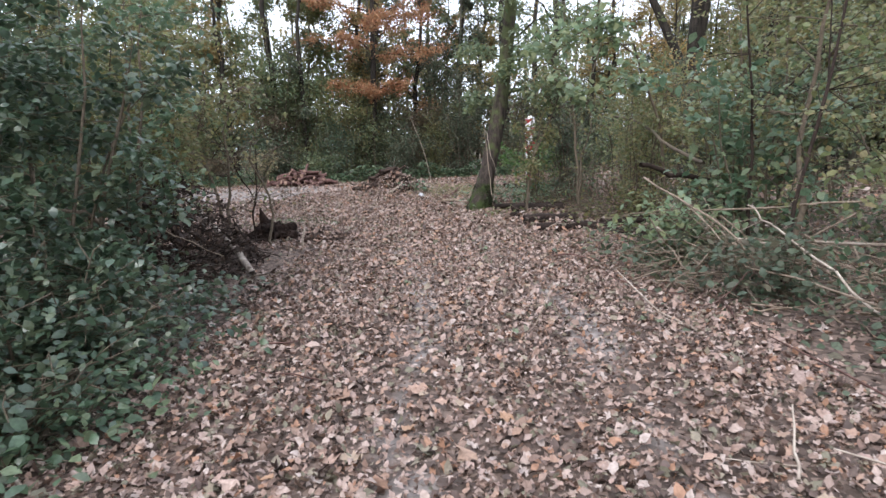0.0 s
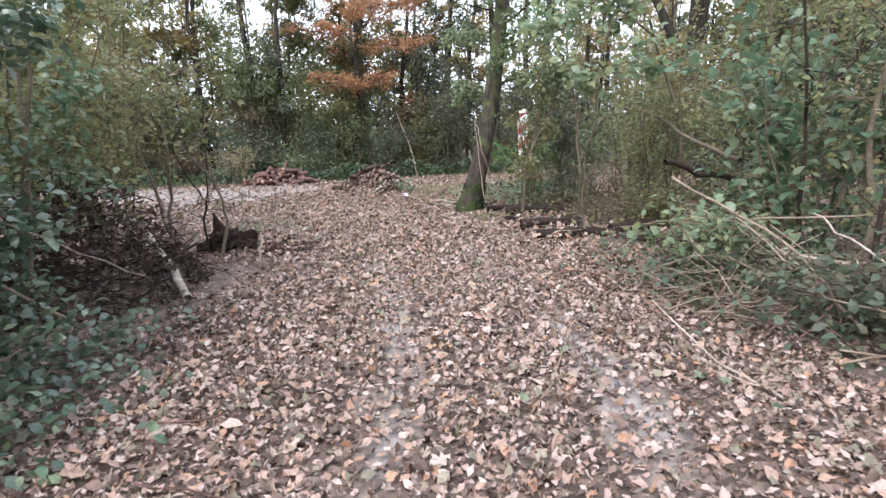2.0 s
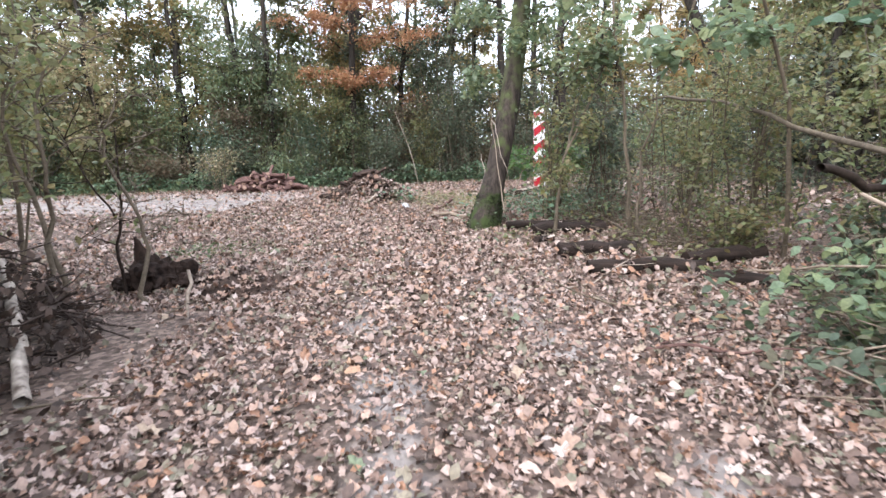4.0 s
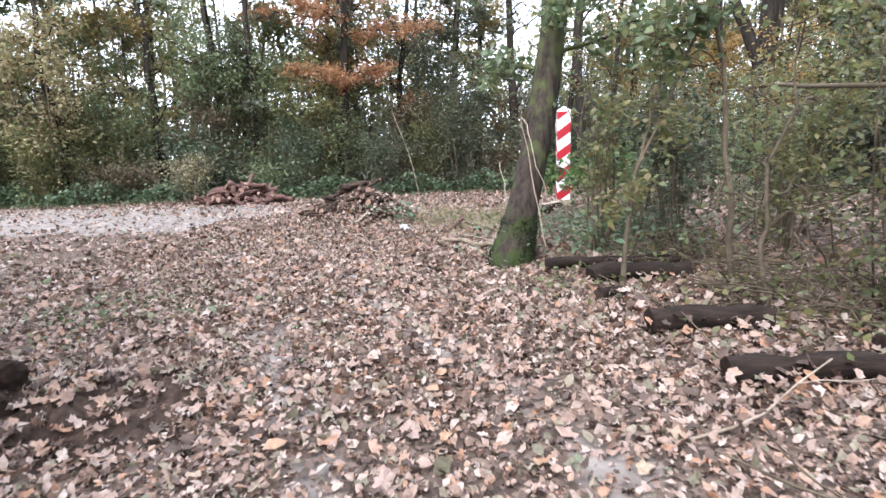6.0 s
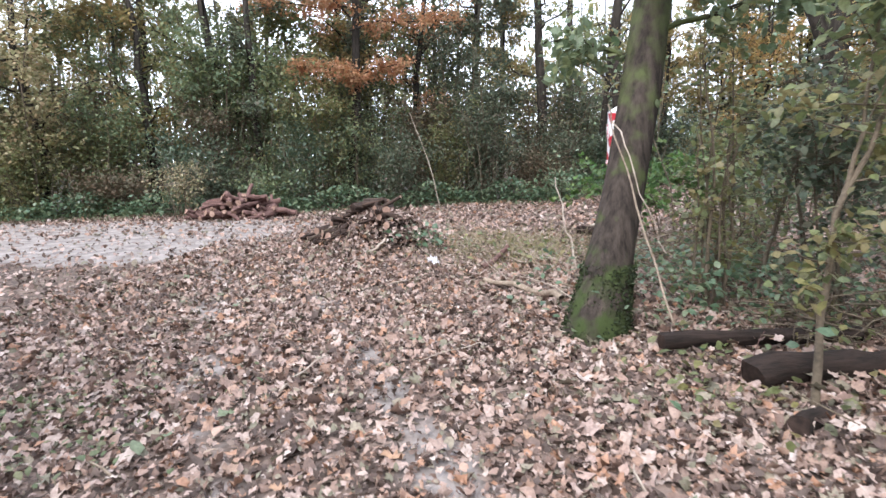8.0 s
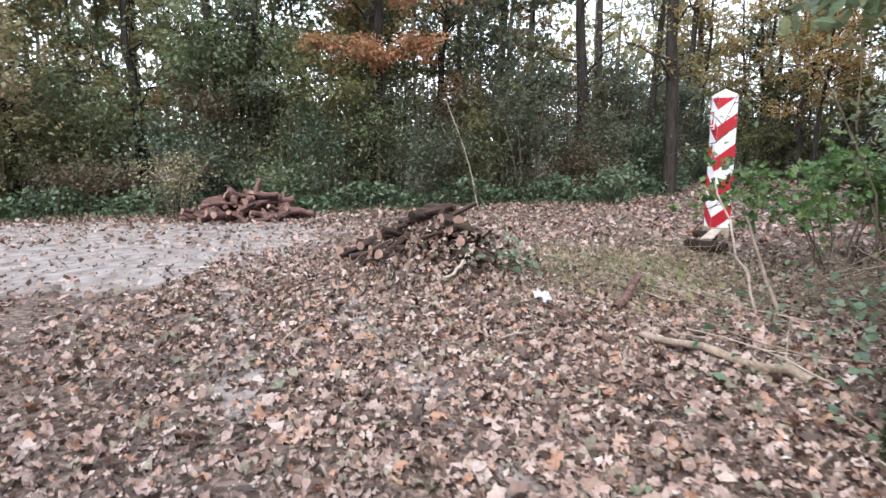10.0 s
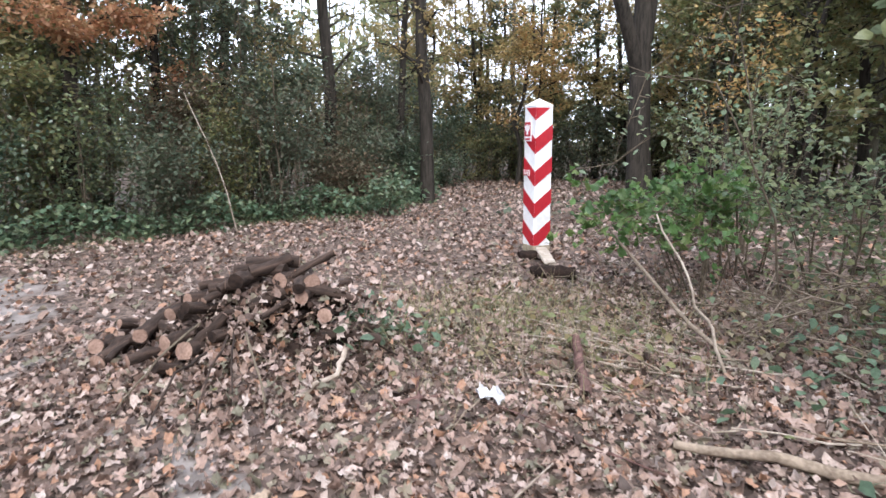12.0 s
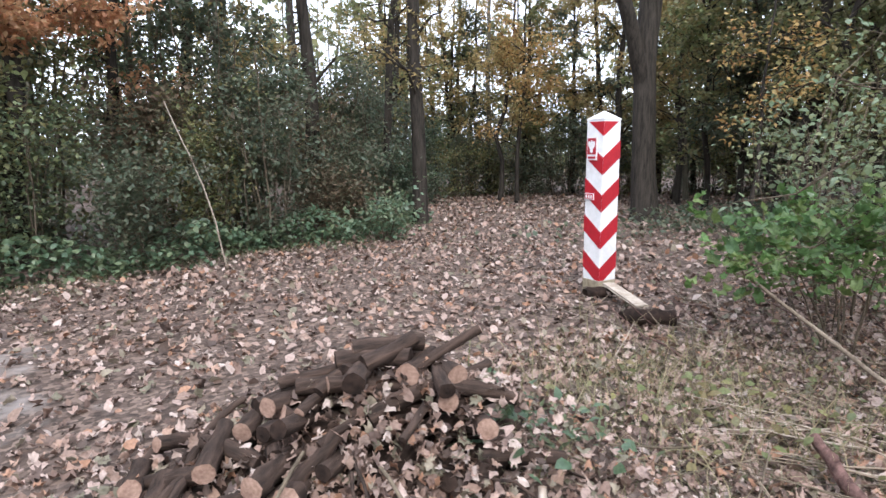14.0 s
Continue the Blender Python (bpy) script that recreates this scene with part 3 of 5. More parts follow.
part("shaft", post_body(), M_WHITE, post, "white-painted shaft")
bm = bmesh.new()
h = SIDE / 2 + 0.004
low = [bm.verts.new((sx * h, sy * h, ZT - Z0)) for sx, sy in ((-1, -1), (1, -1), (1, 1), (-1, 1))]
mid = [bm.verts.new((sx * h, sy * h, ZT - Z0 + 0.014)) for sx, sy in ((-1, -1), (1, -1), (1, 1), (-1, 1))]
tip = bm.verts.new((0, 0, ZT - Z0 + 0.115))
for i in range(4):
    j = (i + 1) % 4
    bm.faces.new((low[i], low[j], mid[j], mid[i]))
    bm.faces.new((mid[i], mid[j], tip))
part("cap", bm, M_WHITE, post, "white pyramid cap")
bm = bmesh.new()
bmesh.ops.create_cube(bm, size=1)
bmesh.ops.scale(bm, vec=(SIDE + 0.012, SIDE + 0.012, 0.19), verts=bm.verts)
bmesh.ops.translate(bm, vec=(0, 0, 0.075), verts=bm.verts)
bmesh.ops.bevel(bm, geom=bm.edges, offset=0.015, segments=1, affect="EDGES")
part("foot", bm, M_STAIN, post, "mud-stained concrete foot")


def clipped(poly, z_lo, z_hi):
    """A polygon in (u, z) cut off above and below."""
    for limit, sign in ((z_hi, 1), (z_lo, -1)):
        out = []
        for a, b in zip(poly, poly[1:] + poly[:1]):
            ina, inb = sign * (a[1] - limit) <= 0, sign * (b[1] - limit) <= 0
            if ina:
                out.append(a)
            if ina != inb:
                t = (limit - a[1]) / (b[1] - a[1])
                out.append((a[0] + (b[0] - a[0]) * t, limit))
        poly = out
    return poly


RISE = 0.21
FACES = [((-1, -1), (1, 0), (0, -1)), ((-1, -1), (0, 1), (-1, 0)), ((1, 1), (-1, 0), (0, 1)), ((1, 1), (0, -1), (1, 0))]
for zl in (2.0, 1.525, 1.06, 0.595, 0.13):
    for corner, along, out in FACES:
        a = zl - Z0
        poly = clipped([(0.0, a), (SIDE, a + RISE), (SIDE, a + RISE + 0.215), (0.0, a + 0.215)], 0.165, ZT - Z0 - 0.022)
        if len(poly) < 3:
            continue
        bm = bmesh.new()
        fr = []
        for lift in (0.0015, 0.004):
            fr.append([bm.verts.new((corner[0] * SIDE / 2 + along[0] * u + out[0] * lift, corner[1] * SIDE / 2 + along[1] * u + out[1] * lift, z)) for u, z in poly])
        bm.faces.new(fr[1])
        for i in range(len(poly)):
            j = (i + 1) % len(poly)
            bm.faces.new((fr[0][i], fr[0][j], fr[1][j], fr[1][i]))
        bmesh.ops.recalc_face_normals(bm, faces=bm.faces)
        part("red_stripe", bm, M_RED, post, "red painted stripe")


def slab(w, hgt, d, bevel=0.002):
    bm = bmesh.new()
    bmesh.ops.create_cube(bm, size=1)
    bmesh.ops.scale(bm, vec=(d, w, hgt), verts=bm.verts)
    bmesh.ops.bevel(bm, geom=bm.edges, offset=min(bevel, d * 0.4), segments=1, affect="EDGES")
    return bm


X_FACE = -SIDE / 2 - 0.012
rim = part("emblem_plate", slab(0.17, 0.285, 0.014), M_WHITE, post, "red enamel plate with white border and emblem")
rim.location = (X_FACE, 0.03, 1.83)
field = part("field", slab(0.145, 0.2, 0.006), M_PLATE, rim)
field.location = (-0.009, 0, 0.028)
bar = part("lettering", slab(0.125, 0.03, 0.005), M_PLATE, rim, "line of small unreadable lettering")
bar.location = (-0.008, 0, -0.112)
bm = bmesh.new()
half = [(0, 0.075), (0.014, 0.062), (0.016, 0.04), (0.04, 0.062), (0.06, 0.05), (0.056, 0.0), (0.03, -0.03), (0.018, -0.035), (0.026, -0.07), (0, -0.085)]
edge = half + [(-y, z) for y, z in half[-2:0:-1]]
fr = [[bm.verts.new((x, y, z)) for y, z in edge] for x in (0.0, -0.004)]
bm.faces.new(fr[1])
for i in range(len(edge)):
    j = (i + 1) % len(edge)
    bm.faces.new((fr[0][i], fr[0][j], fr[1][j], fr[1][i]))
bmesh.ops.recalc_face_normals(bm, faces=bm.faces)
emblem = part("emblem", bm, M_WHITE, rim, "plain white winged shape")
emblem.location = (-0.0125, 0, 0.03)
plate = part("number_plate", slab(0.155, 0.085, 0.014), M_WHITE, post, "small red plate with white figures")
plate.location = (X_FACE, 0.055, 1.23)
field = part("field", slab(0.14, 0.07, 0.006), M_PLATE, plate)
field.location = (-0.008, 0, 0)
for dy in (-0.042, 0, 0.042):
    fig = part("figure", slab(0.024, 0.044, 0.004), M_WHITE, plate, "white figure too worn to read")
    fig.location = (-0.0115, dy, 0)

# board from the foot of the post to a log
bm = bmesh.new()
bmesh.ops.create_cube(bm, size=1)
bmesh.ops.subdivide_edges(bm, edges=bm.edges, cuts=3, use_grid_fill=True)
bmesh.ops.scale(bm, vec=(1.15, 0.15, 0.028), verts=bm.verts)
for v in bm.verts:
    v.co += Vector((rng.normal(0, 0.008), rng.normal(0, 0.004), rng.normal(0, 0.002)))
board = tagged(part("board", bm, M_PLANK, None), "weathered grey board leaning from the post foot onto a log", "board")
board.matrix_basis = look((1.72, 18.72, 0.165), (1.4, 18.12, 0.17)) @ pose(0, 0, 0, 0, 90, 0) @ pose(0, 0, 0, 90, 0, 0)
lg = log(0.55, 0.085, 0.02, "short dark log lying under a weathered board", M_ROT, M_ROT)
lg.matrix_basis = lay(1.4, 18.08, 0.08, -32)
lg = log(0.34, 0.07, 0.01, "dark stub of wood beside the post foot", M_ROT, M_ROT)
lg.matrix_basis = lay(1.8, 19.2, 0.06, -20)

# ---------------------------------------------------------------- the near tree
near = thing("tree", "leaning tree with dark furrowed bark and mossy foot", "tree", (0.536, 12.52, -0.03))
wood = Tubes()
axis = np.array([(0, 0, -0.25)] + [(0.275 * z - 0.0226 * z * z, 0.405 * z - 0.0407 * z * z, z) for z in (0, 0.1, 0.22, 0.4, 0.8, 1.4, 2.1, 2.9, 4.0, 5.0)] + [(0.95, 1.1, 7.5), (1.0, 1.2, 10)])
wood.add(axis, (0.3, 0.268, 0.248, 0.228, 0.205, 0.182, 0.172, 0.165, 0.158, 0.148, 0.132, 0.1, 0.06), 22, 0.035)
twigs = []
for z, az, reach, lift in ((2.2, 2.9, 0.9, 0.3), (2.5, -0.3, 1.3, 0.3), (2.9, -1.2, 1.4, 0.2), (3.2, 2.4, 1.2, 0.5), (3.4, 0.5, 1.8, 0.3), (3.7, -0.8, 2.1, 0.1), (4.2, 1.5, 1.8, 0.5), (4.5, -2.0, 1.9, 0.2), (4.8, 0.1, 2.3, 0.4),
                           (5.4, 2.8, 2.2, 0.6), (5.8, -1.0, 2.5, 0.4), (6.5, 0.8, 2.4, 0.8), (7, -2.5, 2.4, 0.8), (7.8, 2.0, 2.2, 1.0), (8.5, -0.5, 2.0, 1.0)):
    p = np.array([np.interp(z, axis[:, 2], axis[:, 0]), np.interp(z, axis[:, 2], axis[:, 1]), z])
    q = p + np.array([math.cos(az) * reach, math.sin(az) * reach, lift])
    limb = bent(p, q, 7, 0.05, 0.15)
    wood.add(limb, np.linspace(0.03, 0.005, 7), 6)
    for k in range(12):
        u = rng.uniform(0.15, 1) * 6
        m = min(int(u), 5)
        c = limb[m] + (limb[m + 1] - limb[m]) * (u - m)
        d = rng.normal(size=3) * np.array([1, 1, 0.4])
        d *= rng.uniform(0.25, 0.65) / np.linalg.norm(d)
        d[2] -= 0.1
        wood.add(bent(c, c + d, 3, 0.02), (0.005, 0.004, 0.002), 3)
        twigs.append((c, c + d))
part("trunk", wood.mesh("trunk", M_BARK_MOSS), None, near)
part("crown", leaves_mesh("crown", OVATE, on_twigs(twigs, 5200, 0.08), rng.uniform(0.07, 0.13, 5200), M_PALE, 0.6, -0.4), None, near, "pale green leaves on low side shoots")
n = 3200
zz = rng.uniform(0.02, 0.62, n) ** 1.2
aa = rng.uniform(0, 2 * np.pi, n)
rr = np.interp(zz, (0, 0.12, 0.35, 0.8), (0.272, 0.25, 0.217, 0.178)) + rng.uniform(0, 0.025, n)
mossy = np.stack([np.interp(zz, axis[:, 2], axis[:, 0]) + rr * np.cos(aa), np.interp(zz, axis[:, 2], axis[:, 1]) + rr * np.sin(aa), zz], 1)
part("moss", leaves_mesh("moss", RHOMB, mossy, 0.03, M_MOSS, 1.0, 0), None, near, "green moss round the foot")

branch([(0.69, 12.98, 1.87), (0.7, 12.75, 1.6), (0.77, 12.19, 1.05), (0.86, 11.48, 0.35)], 0.005, 0.0085, "pale dead branch leaning against the mossy trunk", M_STICK, wobble=0.009)
branch([(0.7, 12.86, 1.72), (0.8, 12.5, 1.35), (0.92, 12.3, 0.95), (1.0, 12.2, 0.7)], 0.006, 0.004, "thin pale dead twig hanging on the trunk", M_STICK_PALE)

# ---------------------------------------------------------------- logs and sticks on the floor
for length, r, x, y, z, yaw, pitch, label in (
        (1.13, 0.078, 2.17, 8.86, 0.08, -1, 0, "dark wet log lying beside the path"),
        (0.9, 0.095, 1.87, 9.84, 0.08, 5, 0, "dark log half covered by fallen leaves"),
        (1.05, 0.1, 1.78, 11.42, 0.09, 14, 0, "thick dark log under twigs beside a sapling"),
        (0.9, 0.08, 3.1, 9.3, 0.08, 12, 3, "broken log among twigs and leaves"),
        (1.5, 0.06, 1.65, 12.05, 0.1, 8, 0, "dark branch log behind the near tree"),
        (0.9, 0.06, 3.0, 8.35, 0.06, -25, 0, "thin log with a pale sawn end beside the path"),
        (0.3, 0.06, 1.35, 10.75, 0.05, 35, 0, "short stump of log in the leaves")):
    lg = log(length, r, 0.03, label, M_LOG_WET, M_CUT if y == 8.35 else M_ROT, group="logs beside the path")
    lg.matrix_basis = lay(x, y, z + float(ground_z(x, y)), yaw, pitch)

branch([(-0.42, 14.35, 0.04), (-0.02, 13.9, 0.06), (0.36, 13.4, 0.05)], 0.026, 0.04, "long bare pole lying in the leaves near the tree", M_STICK)
branch([(-0.46, 15.07, 0.04), (-0.28, 15.37, 0.1), (-0.12, 15.63, 0.22)], 0.042, 0.032, "red-brown broken branch rising from the leaves", M_LOG_RED, wobble=0.01)
branch([(0.97, 15.1, 0.02), (1.25, 16.2, 0.35), (1.5, 17.2, 0.75)], 0.02, 0.014, "thin bare stick leaning up", M_STICK)
branch([(0.72, 14.95, 0.0), (0.66, 15.1, 0.4), (0.58, 15.3, 0.8), (0.5, 15.5, 1.15)], 0.014, 0.007, "upright pale dead stem", M_STICK_PALE)
branch([(-2.24, 15.8, 0.06), (-1.95, 15.75, 0.2), (-1.85, 15.9, 0.32)], 0.016, 0.02, "pale crooked stick in the leaves", M_STICK_PALE)
branch([(-2.0, 15.5, 0.04), (-1.6, 15.45, 0.06), (-1.2, 15.5, 0.05)], 0.022, 0.016, "brown stick among the leaves", M_LOG_RED, twigs=2)
branch([(-1.25, 15.65, 0.04), (-0.95, 15.5, 0.05)], 0.014, 0.012, "short pale stick in the leaves", M_STICK_PALE)
branch([(-1.77, 5.68, 0.06), (-2.1, 6.1, 0.22), (-2.66, 6.7, 0.42), (-3.1, 7.1, 0.6)], 0.042, 0.034, "bleached peeling log leaning on dead brush", M_PEEL, name="log", category="log", sides=10, wobble=0.009)
branch([(3.0, 6.6, 0.64), (3.25, 6.05, 0.53), (3.32, 5.2, 0.3), (3.34, 4.6, 0.1)], 0.009, 0.014, "pale broken branch lying over the brush", M_STICK, wobble=0.01)
branch([(2.78, 6.3, 0.42), (2.99, 5.97, 0.2), (3.12, 5.76, 0.06)], 0.018, 0.015, "pale stub of branch in the bush", M_STICK_PALE, wobble=0.01)
branch([(2.65, 6.4, 0.98), (3.1, 5.5, 0.62), (3.3, 4.95, 0.3), (3.33, 4.78, 0.02)], 0.013, 0.008, "grey forked branch resting in the brush", M_STICK, wobble=0.015)
branch([(3.9, 3.2, 0.15), (3.1, 4.6, 0.3), (2.95, 6.0, 0.75)], 0.009, 0.007, "long thin bare branch across the brush", M_STICK)
branch([(4.6, 4.6, 1.0), (3.7, 5.4, 0.72), (2.8, 6.2, 0.62), (2.3, 6.9, 0.45)], 0.011, 0.007, "long bent branch through the brush", M_STICK, twigs=3)
branch([(2.1, 7.2, 0.05), (2.5, 6.5, 0.03)], 0.012, 0.01, "thin stick on the leaves", M_STICK)
branch([(1.5, 6.55, 0.03), (2.0, 6.5, 0.04), (2.55, 6.53, 0.03)], 0.011, 0.008, "straight thin stick on the leaves", M_LOG_RED)
branch([(3.26, 12.8, 1.97), (3.45, 10.5, 1.75), (3.43, 8.2, 1.3), (3.5, 7, 1.1)], 0.02, 0.026, "bare grey branch slanting through the thicket", M_TWIG)
branch([(2.75, 7.0, 1.1), (3.3, 7.2, 0.95), (4.0, 7.6, 0.85)], 0.03, 0.035, "dark broken branch in the thicket", M_TWIG_DARK)
branch([(-1.72, 7.34, 0.4), (-1.75, 7.3, 0.02)], 0.012, 0.016, "short pale stake stuck in the ground", M_STICK_PALE)
branch([(-0.35, 3.8, 0.04), (-0.15, 3.75, 0.05), (0.1, 3.7, 0.03)], 0.01, 0.006, "dark twig on the leaves", M_TWIG_DARK)
branch([(-2.9, 0.9, 0.3), (-1.9, 2.1, 0.35), (-1.35, 2.9, 0.45)], 0.016, 0.006, "thin bare stem arching under the bush", M_STICK)
branch([(-2.6, 1.9, 1.3), (-2.1, 3.6, 1.0), (-1.9, 4.4, 0.25)], 0.02, 0.012, "bare branch hanging out of the bush", M_STICK)
branch([(-3.1, 4.2, 1.3), (-2.4, 5.0, 0.7), (-2.0, 5.5, 0.3)], 0.01, 0.006, "thin dead twig before the brush", M_STICK)

branch([(-1.8, 23.8, 0), (-2.0, 23.7, 1.0), (-2.25, 23.65, 1.8), (-2.55, 23.65, 2.6)], 0.014, 0.008, "bare pale stem leaning out of the thicket", M_STICK_PALE, wobble=0.01)
for k in range(22):
    x, y, a = rng.uniform(-0.3, 1.3), rng.uniform(14.7, 16.0), rng.normal(2.3, 0.28)
    length = rng.uniform(0.6, 1.5)
    d = np.array([math.cos(a), math.sin(a)]) * length
    z = float(ground_z(x, y))
    branch([(x, y, z + 0.03), (x + d[0] * 0.5, y + d[1] * 0.5, z + rng.uniform(0.05, 0.16)), (x + d[0], y + d[1], z + rng.uniform(0.04, 0.22))], rng.uniform(0.005, 0.009), 0.003, "thin straw-coloured dead stem in the weeds",
           (M_STICK_PALE, M_STICK, M_TWIG)[k % 3], name="stick", category="stick", sides=5, wobble=0.008, group="dead stems in the weeds", steps=4)

placed = 0
while placed < 110:
    x, y = rng.uniform(-4, 4), rng.uniform(1.5, 19)
    if worn_at(x, y) > 0.2 or (abs(x) < 1.4 and y < 9 and rng.uniform() < 0.6):
        continue
    right = x > 1.2 or (y > 13.5 and x > -1.2)
    if not right and rng.uniform() < 0.6:
        continue
    a, length = rng.uniform(0, np.pi), rng.uniform(0.25, 0.9) * (1.5 if right else 0.7)
    d = np.array([math.cos(a), math.sin(a)]) * length / 2
    z = float(ground_z(x, y))
    up = rng.uniform(0, 0.3) if right else 0.03
    branch([(x - d[0], y - d[1], z + 0.02), (x, y, z + 0.05), (x + d[0], y + d[1], z + 0.03 + up)], rng.uniform(0.005, 0.012), 0.004, "dry brown twig lying in the leaves",
           (M_STICK, M_TWIG, M_STICK_PALE, M_LOG_RED)[rng.integers(0, 4)], name="stick", category="stick", sides=5, wobble=0.015, twigs=int(right), group="twigs in the leaves", steps=3)
    placed += 1

# ---------------------------------------------------------------- log piles


def log_kinds(sizes, label, bark, cut, group):
    out = []
    for length, r, bow in sizes:
        ob = log(length, r, bow, label, bark, cut, group=group)
        out.append(ob)
    return out


kinds = log_kinds(((0.4, 0.052, 0.01), (0.42, 0.04, 0.02), (0.32, 0.06, 0.006), (0.5, 0.028, 0.035)), "dark-barked sawn log in a low pile", M_LOG, M_CUT, "logs in the near pile")
kinds += log_kinds(((0.38, 0.034, 0.02), (0.34, 0.046, 0.012), (0.55, 0.022, 0.05), (0.4, 0.055, 0.01), (0.46, 0.042, 0.025)), "dark rotting log in a low pile", M_LOG, M_ROT, "logs in the near pile")
spots = []
for layer, (count, z, x0, x1) in enumerate(((24, 0.05, -3.5, -1.6), (22, 0.13, -3.35, -1.62), (19, 0.21, -3.15, -1.65), (16, 0.29, -2.95, -1.68), (12, 0.37, -2.75, -1.72), (9, 0.45, -2.6, -1.76), (7, 0.53, -2.48, -1.84), (4, 0.6, -2.35, -1.95))):
    for i in range(count):
        s = (i + 0.5) / count
        x = x0 + (x1 - x0) * s + rng.normal(0, 0.05)
        spots.append((x, 16.66 + (-1.8 - x) * 0.4 + rng.uniform(-0.62 + 0.075 * layer, 0.3 - 0.03 * layer), z + rng.normal(0, 0.015)))
for i, (x, y, z) in enumerate(spots):
    west = min(1.0, max(0.0, (-2.3 - x) / 1.0))
    yaw = 20 + rng.normal(0, 27) + 32 * west
    m = lay(x, y, z * 1.08 + 0.04 + float(ground_z(x, y)) * 0.5, yaw, rng.normal(3, 13), rng.uniform(0, 360))
    if i < len(kinds):
        kinds[i].matrix_basis = m
    else:
        copy_thing(kinds[rng.integers(0, len(kinds))], m)
for k in range(10):
    a = rng.uniform(-3.1, 0.3)
    x, y = -2.45 + 1.15 * math.cos(a) * rng.uniform(0.55, 1), 16.6 + 0.75 * math.sin(a) * rng.uniform(0.6, 1)
    out = np.array([math.cos(a) * 0.35, math.sin(a) * 0.35])
    branch([(x + out[0], y + out[1], 0.1), (x, y, 0.3), (x - out[0] * 1.2, y - out[1] * 1.2, 0.42 * rng.uniform(0.6, 1.1))], 0.006, 0.01, "crooked branch stacked against the log pile", (M_LOG, M_TWIG, M_TWIG_DARK)[k % 3],
           group="branches in the near pile", wobble=0.008)
n = 1900
px, py = rng.normal(-2.45, 0.6, n), rng.normal(16.45, 0.42, n)
pz = 0.1 + 0.56 * np.exp(-(((px + 2.1) / 0.95) ** 2 + ((py - 16.62 - (-1.8 - px) * 0.4) / 0.5) ** 2)) + rng.uniform(-0.06, 0.06, n)
tagged(new("leaf_litter", leaves_mesh("leaf_litter", LOBED[0], np.stack([px, py, pz], 1), rng.uniform(0.045, 0.1, n), M_LITTER, 0.7, 0)), "fallen leaves caught in the log pile", "leaf litter", kind="stuff")

n = 480
px, py = rng.normal(2.0, 0.5, n), rng.uniform(8.3, 12.2, n)
tagged(new("leaf_litter", leaves_mesh("leaf_litter", LOBED[1], np.stack([px, py, rng.uniform(0.03, 0.14, n)], 1), rng.uniform(0.06, 0.11, n), M_LITTER, 0.5, 0)), "fallen leaves caught on logs and twigs", "leaf litter", kind="stuff")

kinds = log_kinds(((0.9, 0.055, 0.14), (0.7, 0.07, 0.06), (1.1, 0.04, 0.24), (0.6, 0.055, 0.16), (0.5, 0.08, 0.04)), "reddish brown crooked wood in a heap", M_LOG_RED, M_CUT, "wood in the far heap")
for i in range(64):
    a, rad = rng.uniform(0, 2 * np.pi), math.sqrt(rng.uniform(0, 1))
    x, y = -6.75 + 1.25 * rad * math.cos(a), 22.1 + 0.6 * rad * math.sin(a)
    z = 0.08 + 0.68 * (1 - rad) * rng.uniform(0.5, 1.05)
    m = lay(x, y, z, rng.uniform(0, 360), rng.normal(0, 9), rng.uniform(0, 360))
    if i < len(kinds):
        kinds[i].matrix_basis = m
    else:
        copy_thing(kinds[rng.integers(0, len(kinds))], m)

# ---------------------------------------------------------------- stump, wrapper
stump = thing("stump", "rotten dark uprooted stump with a jagged spike", "stump", (-2.47, 8.3, -0.03))
bm = bmesh.new()
for x, y, z, a, b, c in ((-0.12, 0, 0.12, 0.22, 0.2, 0.24), (0.1, 0.06, 0.1, 0.2, 0.17, 0.2), (0.24, -0.05, 0.07, 0.14, 0.12, 0.15), (-0.34, 0.02, 0.06, 0.2, 0.16, 0.12)):
    bmesh.ops.create_icosphere(bm, subdivisions=4, radius=1, matrix=pose(x, y, z) @ Matrix.Diagonal((a, b, c, 1)))
for v in bm.verts:
    v.co += v.normal * (noise.fractal(v.co * 9, 0.8, 2, 5) * 0.075)
part("body", bm, M_ROT, stump)
t = Tubes()
t.add(bent((-0.14, 0, 0.2), (-0.25, -0.03, 0.56), 7, 0.015), np.linspace(0.12, 0.012, 7), 9, 0.16)
part("spike", t.mesh("spike", M_ROT, False), None, stump)
for k in range(14):
    a = rng.uniform(0, 2 * np.pi)
    root = np.array([math.cos(a) * 0.18, math.sin(a) * 0.12, rng.uniform(0.05, 0.25)])
    tip = root + np.array([math.cos(a), math.sin(a) * 0.8, rng.uniform(-0.3, 0.5)]) * rng.uniform(0.15, 0.32)
    tip[2] = max(tip[2], 0.03)
    t = Tubes()
    t.add(bent(root, tip, 5, 0.02), np.linspace(0.035, 0.006, 5), 6, 0.12)
    part("root", t.mesh("root", M_ROT, False), None, stump)

